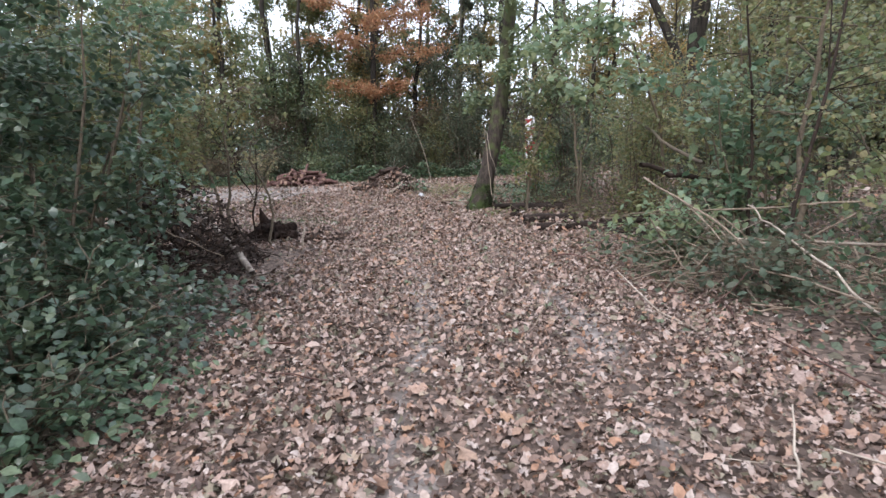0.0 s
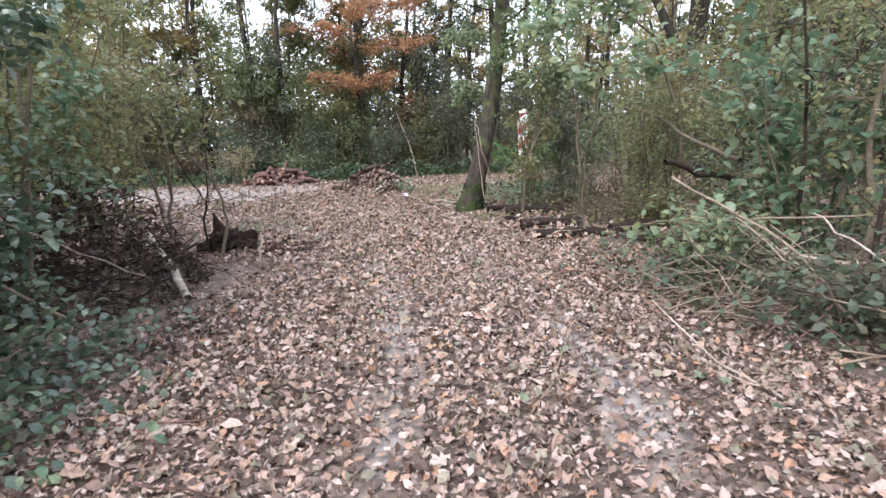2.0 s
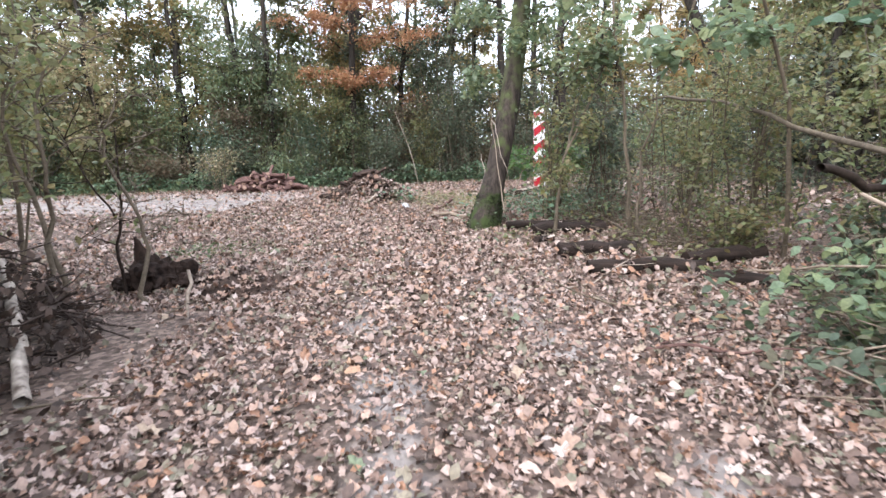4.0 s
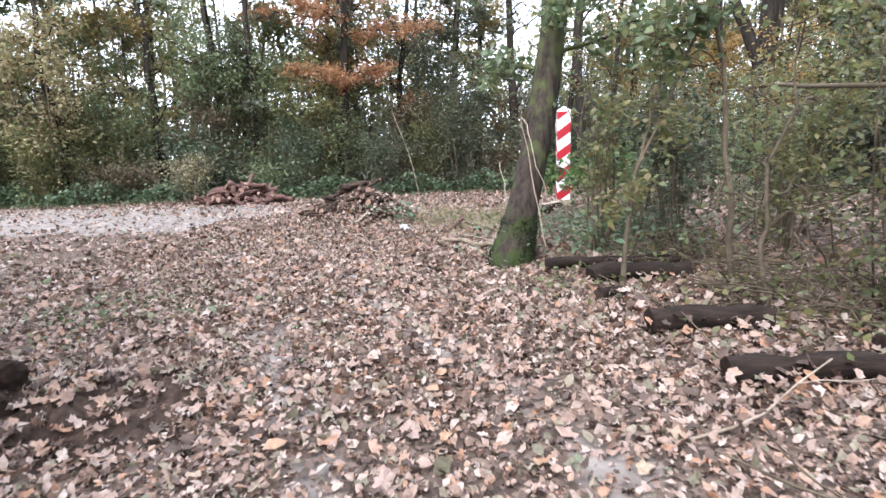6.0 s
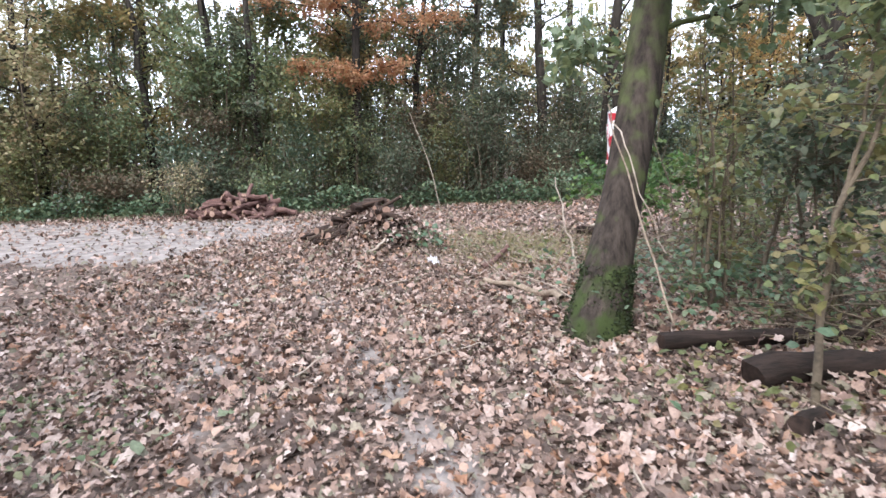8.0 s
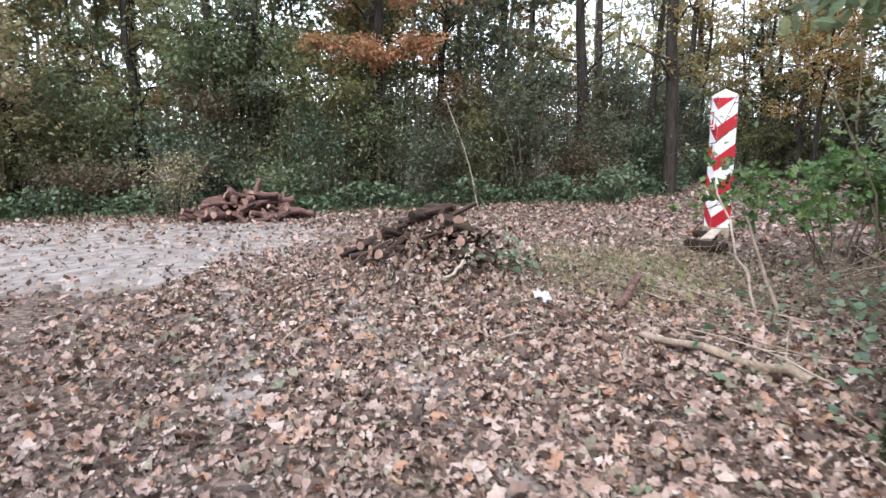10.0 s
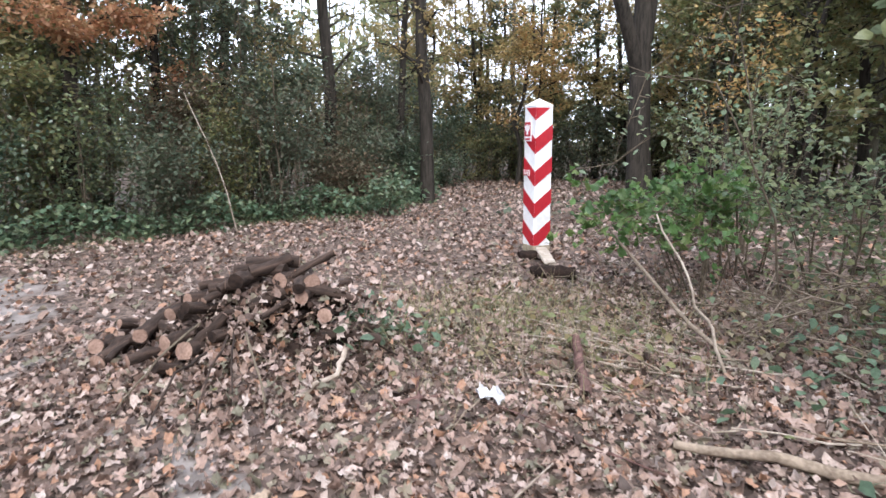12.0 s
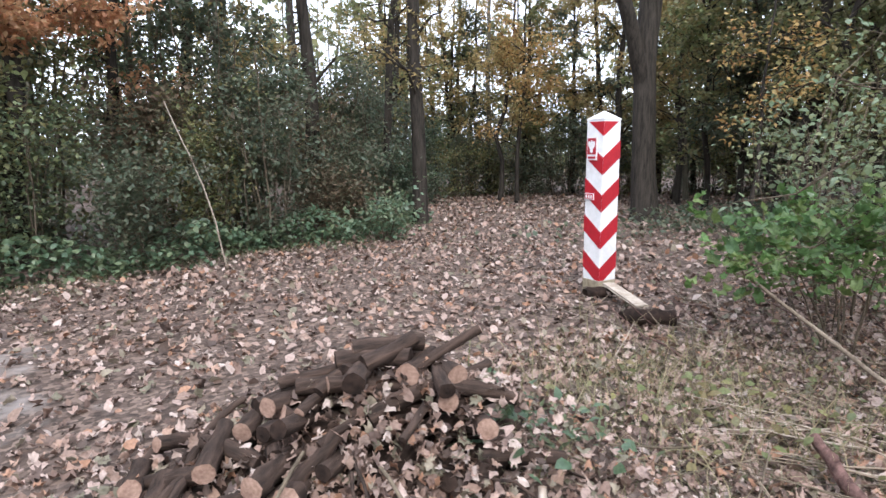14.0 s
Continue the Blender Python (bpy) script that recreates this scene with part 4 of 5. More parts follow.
bm = bmesh.new()
bmesh.ops.create_grid(bm, x_segments=44, y_segments=44, size=0.75)
for v in bm.verts:
    r = v.co.length / 0.75
    v.co.z = -0.03 + 0.19 * max(0.0, 1 - r * r) + 0.1 * noise.fractal(v.co * 7, 0.8, 2, 5) * (1 - min(r, 1) ** 2)
mound = tagged(part("soil_mound", bm, M_SOIL, None), "low mound of dark churned soil beside the path", "soil mound")
mound.matrix_basis = pose(-1.85, 8.4, float(ground_z(-1.85, 8.4)) - 0.03, 0, 0, 25)
n = 420
px, py = rng.normal(-1.85, 0.45, n), rng.normal(8.4, 0.4, n)
tagged(new("leaf_litter", leaves_mesh("leaf_litter", LOBED[3], np.stack([px, py, 0.03 + 0.17 * np.exp(-((px + 1.85) ** 2 + (py - 8.4) ** 2) / 0.25)], 1), rng.uniform(0.05, 0.1, n), M_LITTER, 0.5, 0)), "fallen leaves on the churned soil", "leaf litter", kind="stuff")

bm = bmesh.new()
bmesh.ops.create_grid(bm, x_segments=9, y_segments=9, size=0.5)
for v in bm.verts:
    r = noise.fractal(v.co * 5, 1, 2, 3)
    v.co = Vector((v.co.x * 0.17, v.co.y * 0.09, 0.05 + 0.055 * r + 0.025 * math.sin(v.co.x * 9)))
wrap = tagged(part("wrapper", bm, M_LITTERBAG, None), "crumpled white wrapper lying in the leaves", "litter")
wrap.matrix_basis = pose(-1.1, 15.22, 0.05 + float(ground_z(-1.1, 15.22)), 12, 8, -55)
wrap.modifiers.new("thickness", "SOLIDIFY").thickness = 0.002

# ---------------------------------------------------------------- bushes beside the path
for at, r, h, n, s, leaf, label, low, shape in (
        ((-2.1, 3.1), 1.2, 3.1, 8500, 0.075, M_DEEP, "dense dark green bush overhanging the path", 0.04, OVATE),
        ((-2.95, 4.7), 1.3, 3.3, 6500, 0.075, M_MID, "dense dark green bush beside the path", 0.06, OVATE),
        ((-3.7, 6.1), 1.3, 3.6, 5500, 0.075, M_OLIVE, "tall olive-green bush behind dead brush", 0.15, OVATE),
        ((-4.3, 3.6), 1.6, 4.2, 5500, 0.085, M_MID, "tall dark green bush at the wood edge", 0.05, RHOMB),
        ((-4.3, 8.3), 1.0, 4.3, 5200, 0.075, M_OLIVE, "slender olive bush turning yellow", 0.2, OVATE),
        ((-5.8, 9.4), 1.4, 4.6, 5200, 0.08, M_OLIVE, "tall bush with yellowing leaves", 0.1, RHOMB),
        ((-6.0, 6.2), 1.7, 4.6, 5200, 0.085, M_GREY, "tall dull-green bush behind the path edge", 0.05, RHOMB),
        ((3.9, 6.5), 1.0, 2.3, 1500, 0.125, M_MID, "green-leaved fallen bush beside the path", 0.05, OVATE),
        ((4.8, 4.0), 1.2, 2.2, 1700, 0.085, M_OLIVE, "thick bush with small olive leaves", 0.04, OVATE),
        ((5.6, 6.0), 1.4, 3.0, 2300, 0.09, M_PALE, "tall bush with small pale green leaves", 0.05, RHOMB),
        ((4.3, 8.2), 1.2, 2.7, 2500, 0.08, M_OLIVE, "thin olive bush in the thicket", 0.05, RHOMB),
        ((3.6, 10.3), 1.1, 2.8, 2700, 0.075, M_OLIVE, "thin olive bush behind logs", 0.05, RHOMB),
        ((1.72, 13.3), 0.42, 2.7, 700, 0.085, M_OLIVE, "slim leafy bush screening the boundary post", 0.1, OVATE),
        ((2.7, 12.9), 0.85, 2.3, 2000, 0.08, M_GREY, "grey-green bush behind the near tree", 0.1, OVATE),
        ((3.9, 13.2), 1.2, 2.8, 3300, 0.075, M_OLIVE, "olive-leaved bush in the thicket", 0.08, RHOMB),
        ((5.6, 9.6), 1.5, 4.2, 3200, 0.085, M_OLIVE, "deep olive thicket bush", 0.08, RHOMB),
        ((5.4, 12.6), 1.4, 3.3, 3200, 0.085, M_GREY, "dull green thicket bush", 0.08, RHOMB),
        ((6.8, 7.4), 1.6, 4.0, 2800, 0.09, M_OLIVE, "tall olive thicket bush", 0.08, RHOMB),
        ((7.4, 11.0), 1.6, 4.0, 2800, 0.09, M_GREY, "tall dull-green bush in the thicket", 0.08, RHOMB),
        ((5.0, 18.6), 1.2, 3.0, 650, 0.095, M_MINT, "thin bush with sparse pale leaves", 0.2, OVATE),
        ((4.6, 15.4), 1.2, 2.2, 1600, 0.09, M_PALE, "twiggy pale green bush by the clearing", 0.08, RHOMB),
        ((2.35, 16.7), 0.95, 1.3, 330, 0.13, M_FRESH, "low spreading bush with bright green lobed leaves", 0.5, LOBED[2]),
        ((1.7, 25.2), 0.8, 1.1, 700, 0.11, M_MID, "low green bush at the thicket foot", 0.05, OVATE),
        ((-1.75, 2.5), 0.75, 1.4, 2300, 0.07, M_DEEP, "low dark green bush at the path edge", 0.02, OVATE),
        ((-1.45, 2.75), 0.5, 0.8, 800, 0.065, M_DEEP, "low dark leafy shoots at the path edge", 0.02, OVATE),
        ((-1.3, 1.9), 0.45, 0.5, 450, 0.065, M_DEEP, "low dark leafy plants at the path edge", 0.02, OVATE),
        ((2.9, 6.4), 0.65, 0.85, 800, 0.095, M_MINT, "fallen leafy branches with pale green leaves", 0.05, OVATE),
        ((3.3, 4.75), 0.6, 0.65, 600, 0.08, M_GREY, "low grey-green brush at the path edge", 0.03, OVATE),
        ((3.6, 7.9), 0.5, 0.8, 900, 0.075, M_GREY, "low grey-green brush beside logs", 0.03, OVATE),
        ((3.95, 3.2), 0.6, 0.6, 600, 0.08, M_GREY, "low grey-green brush beside the path", 0.03, OVATE),
        ((3.3, 9.7), 0.5, 0.6, 700, 0.075, M_OLIVE, "low yellowing brush among the logs", 0.03, OVATE),
        ((-8.4, 22.2), 0.8, 1.5, 900, 0.08, M_STRAW, "pale dry seeding shrub at the thicket foot", 0.2, RHOMB),
        ((3.1, 15.7), 0.9, 1.7, 900, 0.085, M_PALE, "pale green bush behind dead brush", 0.1, OVATE),
        ((3.7, 17.3), 1.05, 2.5, 900, 0.085, M_PALE, "twiggy bush with scattered pale leaves", 0.15, OVATE),
        ((2.3, 14.6), 0.7, 0.9, 500, 0.075, M_OLIVE, "low olive bush beside dead brush", 0.05, OVATE),
        ((-1.75, 1.3), 0.6, 0.95, 1600, 0.07, M_DEEP, "low dark bush beside the path", 0.02, OVATE)):
    shrub(at, r, h, n, s, leaf, label, stems=9, shape=shape, low=low, group="bushes beside the path")

M_DEAD = leaf_material("dark_dead_leaves", [(0.06, 0.038, 0.03), (0.1, 0.065, 0.05), (0.045, 0.03, 0.024)], 0.8, 0.15)


def brush_heap(at, rx, ry, h, n, thick, reach, bark, n_leaves, leaf, label):
    """A tangle of dead twigs with withered leaves in it."""
    ob = thing("brush_heap", label, "brush heap", (*at, float(ground_z(*at))))
    t = Tubes()
    for i in range(n):
        a, rad = rng.uniform(0, 2 * np.pi), math.sqrt(rng.uniform(0, 1))
        p = np.array([math.cos(a) * rad * rx, math.sin(a) * rad * ry, h * (1 - rad ** 2) * rng.uniform(0.05, 1)])
        d = rng.normal(size=3) * np.array([1, 1, 0.45])
        d *= rng.uniform(0.4, 1.1) * reach / np.linalg.norm(d)
        q0, q1 = p - d / 2, p + d / 2
        q0[2], q1[2] = max(q0[2], 0.01), max(q1[2], 0.01)
        t.add(bent(q0, q1, 4, 0.03), np.linspace(thick * rng.uniform(0.6, 1.4), 0.003, 4), 4)
    part("tangle", t.mesh("tangle", bark), None, ob)
    a, rad = rng.uniform(0, 2 * np.pi, n_leaves), np.sqrt(rng.uniform(0, 1, n_leaves))
    pos = np.stack([np.cos(a) * rad * rx, np.sin(a) * rad * ry, 0.92 * h * (1 - rad ** 2) * rng.uniform(0.1, 1, n_leaves) + 0.03], 1)
    part("withered_foliage", leaves_mesh("withered_foliage", RHOMB, pos, rng.uniform(0.05, 0.1, n_leaves), leaf, 0.9), None, ob)


brush_heap((-2.95, 6.0), 1.05, 1.3, 1.25, 520, 0.008, 0.55, M_TWIG_DARK, 2300, M_DEAD, "heap of dead dark brown twigs")
brush_heap((2.25, 15.2), 1.0, 0.9, 0.6, 170, 0.007, 0.9, M_STICK, 260, M_STRAW, "tangle of grey dead branches and dry stems")
brush_heap((2.5, 12.3), 0.8, 0.6, 0.5, 110, 0.007, 0.8, M_TWIG, 150, M_OLIVE, "tangle of brown dead branches behind a log")
brush_heap((2.9, 10.6), 0.7, 0.8, 0.55, 130, 0.007, 0.8, M_TWIG, 200, M_OLIVE, "tangle of brown twigs over the logs")
brush_heap((3.1, 5.7), 0.7, 1.0, 0.6, 130, 0.007, 0.9, M_STICK, 260, M_GREY, "tangle of fallen branches at the path edge")

brush_heap((4.1, 4.7), 0.9, 1.5, 0.6, 90, 0.009, 1.3, M_STICK, 240, M_MID, "tangle of fallen pale branches with a few green leaves")
branch([(4.9, 3.9, 0.5), (4.0, 4.9, 0.45), (3.3, 5.7, 0.4), (2.75, 6.3, 0.25)], 0.016, 0.009, "long pale fallen branch over the brush", M_STICK_PALE, twigs=3)
branch([(3.75, 3.55, 0.06), (3.6, 4.2, 0.35), (3.45, 5.0, 0.62), (3.4, 5.4, 0.75)], 0.012, 0.007, "pale bent branch rising from the brush", M_STICK_PALE)
for at, h, lean, n in (((-2.28, 7.75), 1.9, (-0.25, 0.2), 40), ((-2.75, 7.1), 2.3, (0.15, 0.2), 160), ((-2.95, 7.6), 2.6, (-0.2, 0.1), 260), ((-3.3, 6.9), 3.2, (0.1, 0.3), 420),
                       ((4.1, 5.9), 4.0, (0.3, 0.2), 500), ((2.5, 10.3), 2.2, (0.2, 0.2), 160), ((2.25, 13.6), 2.6, (0.5, 0.1), 300)):
    tree(at, h, 0.012 + 0.006 * h, "thin leaning sapling with sparse leaves", M_OLIVE, n, 0.075, lean, (0.3, 1), 0.75, 10, M_TWIG, "sapling", 0, 0.05, OVATE, 0.05, "saplings", 7)



def forked_sapling(label, stems, leaf, n, size, bark, shape=OVATE):
    """A young tree whose stems are given as lines; side twigs with leaves grow from their upper parts."""
    base = np.array(stems[0][0][0], float)
    ob = thing("sapling", label, "sapling", base, "saplings")
    twigs = []
    for k, (pts, r0, r1) in enumerate(stems):
        p = np.asarray(pts, float) - base
        curve = np.vstack([bent(p[i], p[i + 1], 5, 0.012)[(1 if i else 0):] for i in range(len(p) - 1)])
        bars = Tubes()
        bars.add(curve, np.linspace(r0, r1, len(curve)), 8, 0.04)
        for i in range(14):
            j = rng.integers(len(curve) // 3, len(curve))
            d = rng.normal(size=3) * np.array([1, 1, 0.6])
            d *= rng.uniform(0.25, 0.7) / np.linalg.norm(d)
            d[2] += 0.12
            side = Tubes()
            side.add(bent(curve[j], curve[j] + d, 4, 0.02), np.linspace(0.006, 0.002, 4), 4)
            part("twig", side.mesh("twig", bark), None, ob)
            twigs.append((curve[j], curve[j] + d))
        part("stem" if k == 0 else "limb", bars.mesh("stem", bark), None, ob)
    part("foliage", leaves_mesh("foliage", shape, on_twigs(twigs, n, 0.06), rng.uniform(0.6, 1.2, n) * size, leaf, 0.5), None, ob)


tree((2.6, 11.2), 4.8, 0.032, "slender young tree with pale green leaves", M_PALE, 1100, 0.1, (-0.3, 0.2), (0.42, 1), 1.0, 14, M_TWIG, "sapling", 0, 0.05, OVATE, 0.04, "saplings", 7)
forked_sapling("slim grey sapling forking above the logs", [([(1.52, 11.03, 0), (1.57, 11.15, 0.5), (1.66, 11.25, 1.08), (2.0, 11.35, 1.8), (2.6, 11.4, 3.3)], 0.026, 0.009), ([(1.66, 11.25, 1.08), (1.8, 11.3, 1.7), (1.9, 11.35, 2.9)], 0.016, 0.006)], M_OLIVE, 900, 0.08, M_TWIG)
forked_sapling("slim dark sapling leaning out of the brush", [([(3.5, 4.95, 0), (3.62, 5.0, 0.6), (3.82, 5.14, 1.34), (4.1, 5.3, 2.6), (4.3, 5.4, 3.6)], 0.024, 0.008), ([(3.75, 5.1, 1.1), (4.0, 5.3, 1.8), (4.0, 5.4, 3.0)], 0.013, 0.005)], M_OLIVE, 260, 0.075, M_TWIG_DARK)
forked_sapling("slim dark sapling standing in the bush", [([(3.86, 6.45, 0), (3.84, 6.45, 1.0), (3.78, 6.4, 1.9), (3.55, 6.25, 3.4)], 0.024, 0.009), ([(3.8, 6.4, 1.6), (4.4, 6.6, 2.1), (5.0, 6.9, 2.7)], 0.012, 0.005)], M_PALE, 300, 0.08, M_TWIG_DARK)

forked_sapling("arching sapling hanging pale leaves over the path edge", [([(3.7, 9.3, 0), (3.5, 9.0, 1.6), (3.0, 8.7, 2.8), (2.5, 8.5, 2.8), (2.3, 8.45, 1.95)], 0.026, 0.006), ([(3.1, 8.75, 2.6), (2.4, 8.7, 3.1), (1.7, 8.8, 2.7)], 0.014, 0.005)], M_MINT, 800, 0.13, M_TWIG)
forked_sapling("young maple with bright green lobed leaves arching over the weeds", [([(2.75, 16.3, 0), (2.6, 16.5, 0.6), (2.0, 16.8, 0.95), (1.45, 16.9, 1.0), (1.0, 16.9, 0.75)], 0.014, 0.004), ([(2.6, 16.5, 0.6), (2.7, 16.9, 0.95), (2.5, 17.3, 1.1)], 0.01, 0.004)], M_FRESH, 260, 0.15, M_TWIG, LOBED[2])

forked_sapling("thin bare-stemmed sapling with scattered small pale leaves", [([(2.1, 15.5, 0), (2.0, 15.6, 1.0), (1.6, 16.0, 2.2), (1.1, 16.3, 2.3), (0.8, 16.35, 1.5)], 0.012, 0.003), ([(1.85, 15.75, 1.6), (2.0, 16.1, 2.6), (1.9, 16.4, 3.2)], 0.008, 0.003)], M_MINT, 110, 0.07, M_TWIG)
forked_sapling("slim dark sapling forking beside the stump", [([(-2.75, 8.1, 0), (-2.72, 8.0, 0.5), (-2.6, 7.95, 0.9), (-2.55, 7.9, 1.5)], 0.017, 0.006), ([(-2.7, 8.0, 0.75), (-2.9, 7.9, 1.2), (-3.1, 7.8, 1.7)], 0.01, 0.004)], M_OLIVE, 40, 0.08, M_TWIG_DARK)

# ---------------------------------------------------------------- thicket along the far side of the track
seg = np.concatenate([[0], np.cumsum(np.hypot(*np.diff(HEDGE, axis=0).T))])
for row, (back, gap, h0, h1, n) in enumerate(((0.7, 1.35, 1.8, 3.2, 3400), (2.0, 1.7, 3.6, 5.0, 4000), (3.8, 2.1, 5.0, 7.0, 3800))):
    for s in np.arange(0.4 * row, seg[-1], gap):
        x, y = np.interp(s, seg, HEDGE[:, 0]), np.interp(s, seg, HEDGE[:, 1])
        k = min(int(np.searchsorted(seg, s, "right")) - 1, len(HEDGE) - 2)
        d = HEDGE[k + 1] - HEDGE[k]
        d /= np.hypot(*d)
        at = (x - d[1] * back + rng.normal(0, 0.45), y + d[0] * back + rng.normal(0, 0.4))
        if row == 2 and x > -0.5:
            continue
        leaf = M_GREY
        if x < -9.5:
            leaf = (M_OLIVE, M_GREY, M_PALE, M_OLIVE)[rng.integers(0, 4)]
        elif rng.uniform() < 0.3:
            leaf = (M_OLIVE, M_PALE)[rng.integers(0, 2)]
        if row == 0 and rng.uniform() < 0.3:
            leaf = M_DEEP
        elif rng.uniform() < 0.14:
            leaf = M_RUSSET
        n_here = int(n * rng.uniform(0.45, 1.15))
        shrub(at, rng.uniform(0.9, 1.25) + 0.2 * row, rng.uniform(h0 - 0.5, h1 + 0.7), n_here, 0.1 + 0.022 * row, leaf, "dense dull-green bush in the thicket along the track", 9, RHOMB, 0.02, group="thicket along the track", spread=0.17)

# ---------------------------------------------------------------- trees of the wood
SOME = [
    ((-9.5, 26.0), 14, 0.17, (0.3, 0), M_OLIVE), ((-11.0, 25.8), 12, 0.13, (-0.6, 0), M_OLIVE), ((-7.6, 25.6), 13, 0.13, (0.2, 0), M_GREY),
    ((-13.2, 23.4), 9, 0.14, (-0.4, 0), M_BEIGE), ((-15.5, 24.0), 10, 0.15, (0.3, 0), M_OLIVE), ((-12.2, 27.5), 13, 0.16, (0.3, 0), M_YELLOW),
    ((-5.0, 28.0), 14, 0.2, (0.3, 0), M_ORANGE), ((-6.1, 30.5), 14, 0.16, (0.1, 0), M_OLIVE), ((-3.0, 29.0), 12, 0.14, (0.4, 0), M_ORANGE),
    ((3.75, 27.6), 15, 0.2, (-0.3, 0), M_YELLOW), ((3.0, 28.8), 12, 0.13, (1.6, 0), M_OLIVE), ((1.5, 29.2), 14, 0.2, (0.1, 0), M_OLIVE), ((0.0, 33), 15, 0.16, (0.6, 0), M_YELLOW),
    ((-1.2, 32.5), 15, 0.19, (0.5, 0), M_OLIVE), ((3.6, 37.0), 16, 0.22, (0.1, 0), M_OLIVE), ((6.0, 34.4), 14, 0.15, (1.2, 0), M_YELLOW), ((11.9, 38.8), 14, 0.17, (0.4, 0), M_OLIVE),
    ((10.9, 38.0), 13, 0.15, (-0.5, 0), M_YELLOW), ((12.4, 21.0), 13, 0.2, (0.5, 0), M_OLIVE), ((14.5, 23.5), 13, 0.17, (-0.3, 0), M_YELLOW),
    ((16.5, 25.5), 14, 0.2, (0.3, 0), M_OLIVE), ((13.5, 30), 14, 0.2, (0.2, 0), M_YELLOW), ((9.5, 32), 9, 0.1, (0.6, 0), M_YELLOW), ((17, 31), 14, 0.2, (0.1, 0), M_OLIVE), ((8.4, 40), 15, 0.2, (0.1, 0), M_YELLOW),
    ((11.5, 16.5), 12, 0.17, (0.2, 0), M_OLIVE), ((15.5, 18.5), 13, 0.18, (0.2, 0), M_OLIVE),
]
for at, h, r, lean, leaf in SOME:
    if at[0] > 10:
        r *= 0.7
    sparse = -1.5 < at[0] < 7
    word = {M_OLIVE: "olive-green", M_BEIGE: "pale yellow", M_YELLOW: "yellowing", M_ORANGE: "orange", M_GREY: "dull green"}[leaf]
    tree(at, h, r, "tall slim dark-barked tree with %s leaves" % word, leaf, 2000 if sparse else 4600, 0.12, lean, (0.2, 0.95), 2.3, 22, wobble=0.11)
tree((10.8, 21.6), 12, 0.17, "dark upright tree beyond the clearing", M_OLIVE, 4200, 0.14, (0.2, 0), (0.3, 0.95), 3.0, 24, wobble=0.1)
for at, leaf in (((9.9, 20.6), M_OLIVE), ((12.5, 24.5), M_GREY), ((11.6, 22.8), M_OLIVE)):
    tree(at, rng.uniform(7, 9), 0.1, "leafy dark-stemmed tree at the edge of the wood", leaf, 5200, 0.15, (0.3, 0), (0.2, 0.95), 2.7, 24, wobble=0.1)
tree((8.6, 17.6), 10, 0.12, "slim dark tree by the clearing", M_OLIVE, 3600, 0.13, (0.5, 0), (0.3, 0.95), 2.6, 22, wobble=0.1)
tree((8.9, 24.6), 15, 0.34, "large dark forked tree at the clearing", M_OLIVE, 2600, 0.12, (-0.2, 0), (0.4, 1), 3.2, 18, M_BARK, fork=3.4, sides=14)

tree((9.7, 31.2), 7.5, 0.09, "small beech with golden leaves by the clearing", M_GOLD, 2600, 0.13, (0.3, 0), (0.28, 0.8), 2.4, 18, droop=0.05)
tree((7.2, 35.5), 9, 0.1, "beech with yellow leaves at the end of the clearing", M_YELLOW, 3600, 0.16, (0.3, 0), (0.2, 0.9), 2.6, 20, droop=0.05)
tree((7.3, 20.7), 5.5, 0.045, "young beech with golden leaves", M_GOLD, 650, 0.1, (0.4, 0), (0.35, 0.7), 1.5, 10, droop=0.05)

# orange boughs hanging over the thicket
bough = thing("tree", "beech with orange boughs over the thicket", "tree", (-4.7, 25.6, 0))
wood, twigs = Tubes(), []
wood.add(bent((0, 0, 0), (0.3, 0.3, 11), 9, 0.06), np.linspace(0.17, 0.05, 9), 10, 0.03)
for z, az, reach in ((3.6, -1.4, 1.4), (3.8, -0.5, 2.1), (3.9, -2.6, 1.8), (5.2, -0.2, 3.0), (5.6, -1.9, 2.4), (5.9, 3.0, 3.0), (6.3, -1.2, 2.6), (6.8, 0.1, 2.4), (7.2, -2.5, 2.6), (8.0, -0.9, 2.3), (8.6, 2.6, 2.0)):
    p = np.array([0.05 * z * 0.5, 0.1, z])
    q = p + np.array([math.cos(az) * reach, math.sin(az) * reach, 0.25])
    limb = bent(p, q, 7, 0.06, 0.1)
    wood.add(limb, np.linspace(0.035, 0.006, 7), 6)
    for k in range(16):
        u = rng.uniform(0.2, 1) * 6
        m = min(int(u), 5)
        c = limb[m] + (limb[m + 1] - limb[m]) * (u - m)
        d = rng.normal(size=3) * np.array([1, 1, 0.22])
        d *= rng.uniform(0.3, 0.8) / np.linalg.norm(d)
        wood.add(bent(c, c + d, 3, 0.02), (0.006, 0.004, 0.002), 3)
        twigs.append((c, c + d))
part("trunk", wood.mesh("trunk", M_BARK), None, bough)
part("crown", leaves_mesh("crown", RHOMB, on_twigs(twigs, 9500, 0.1), rng.uniform(0.08, 0.14, 9500), M_ORANGE, 0.6), None, bough)

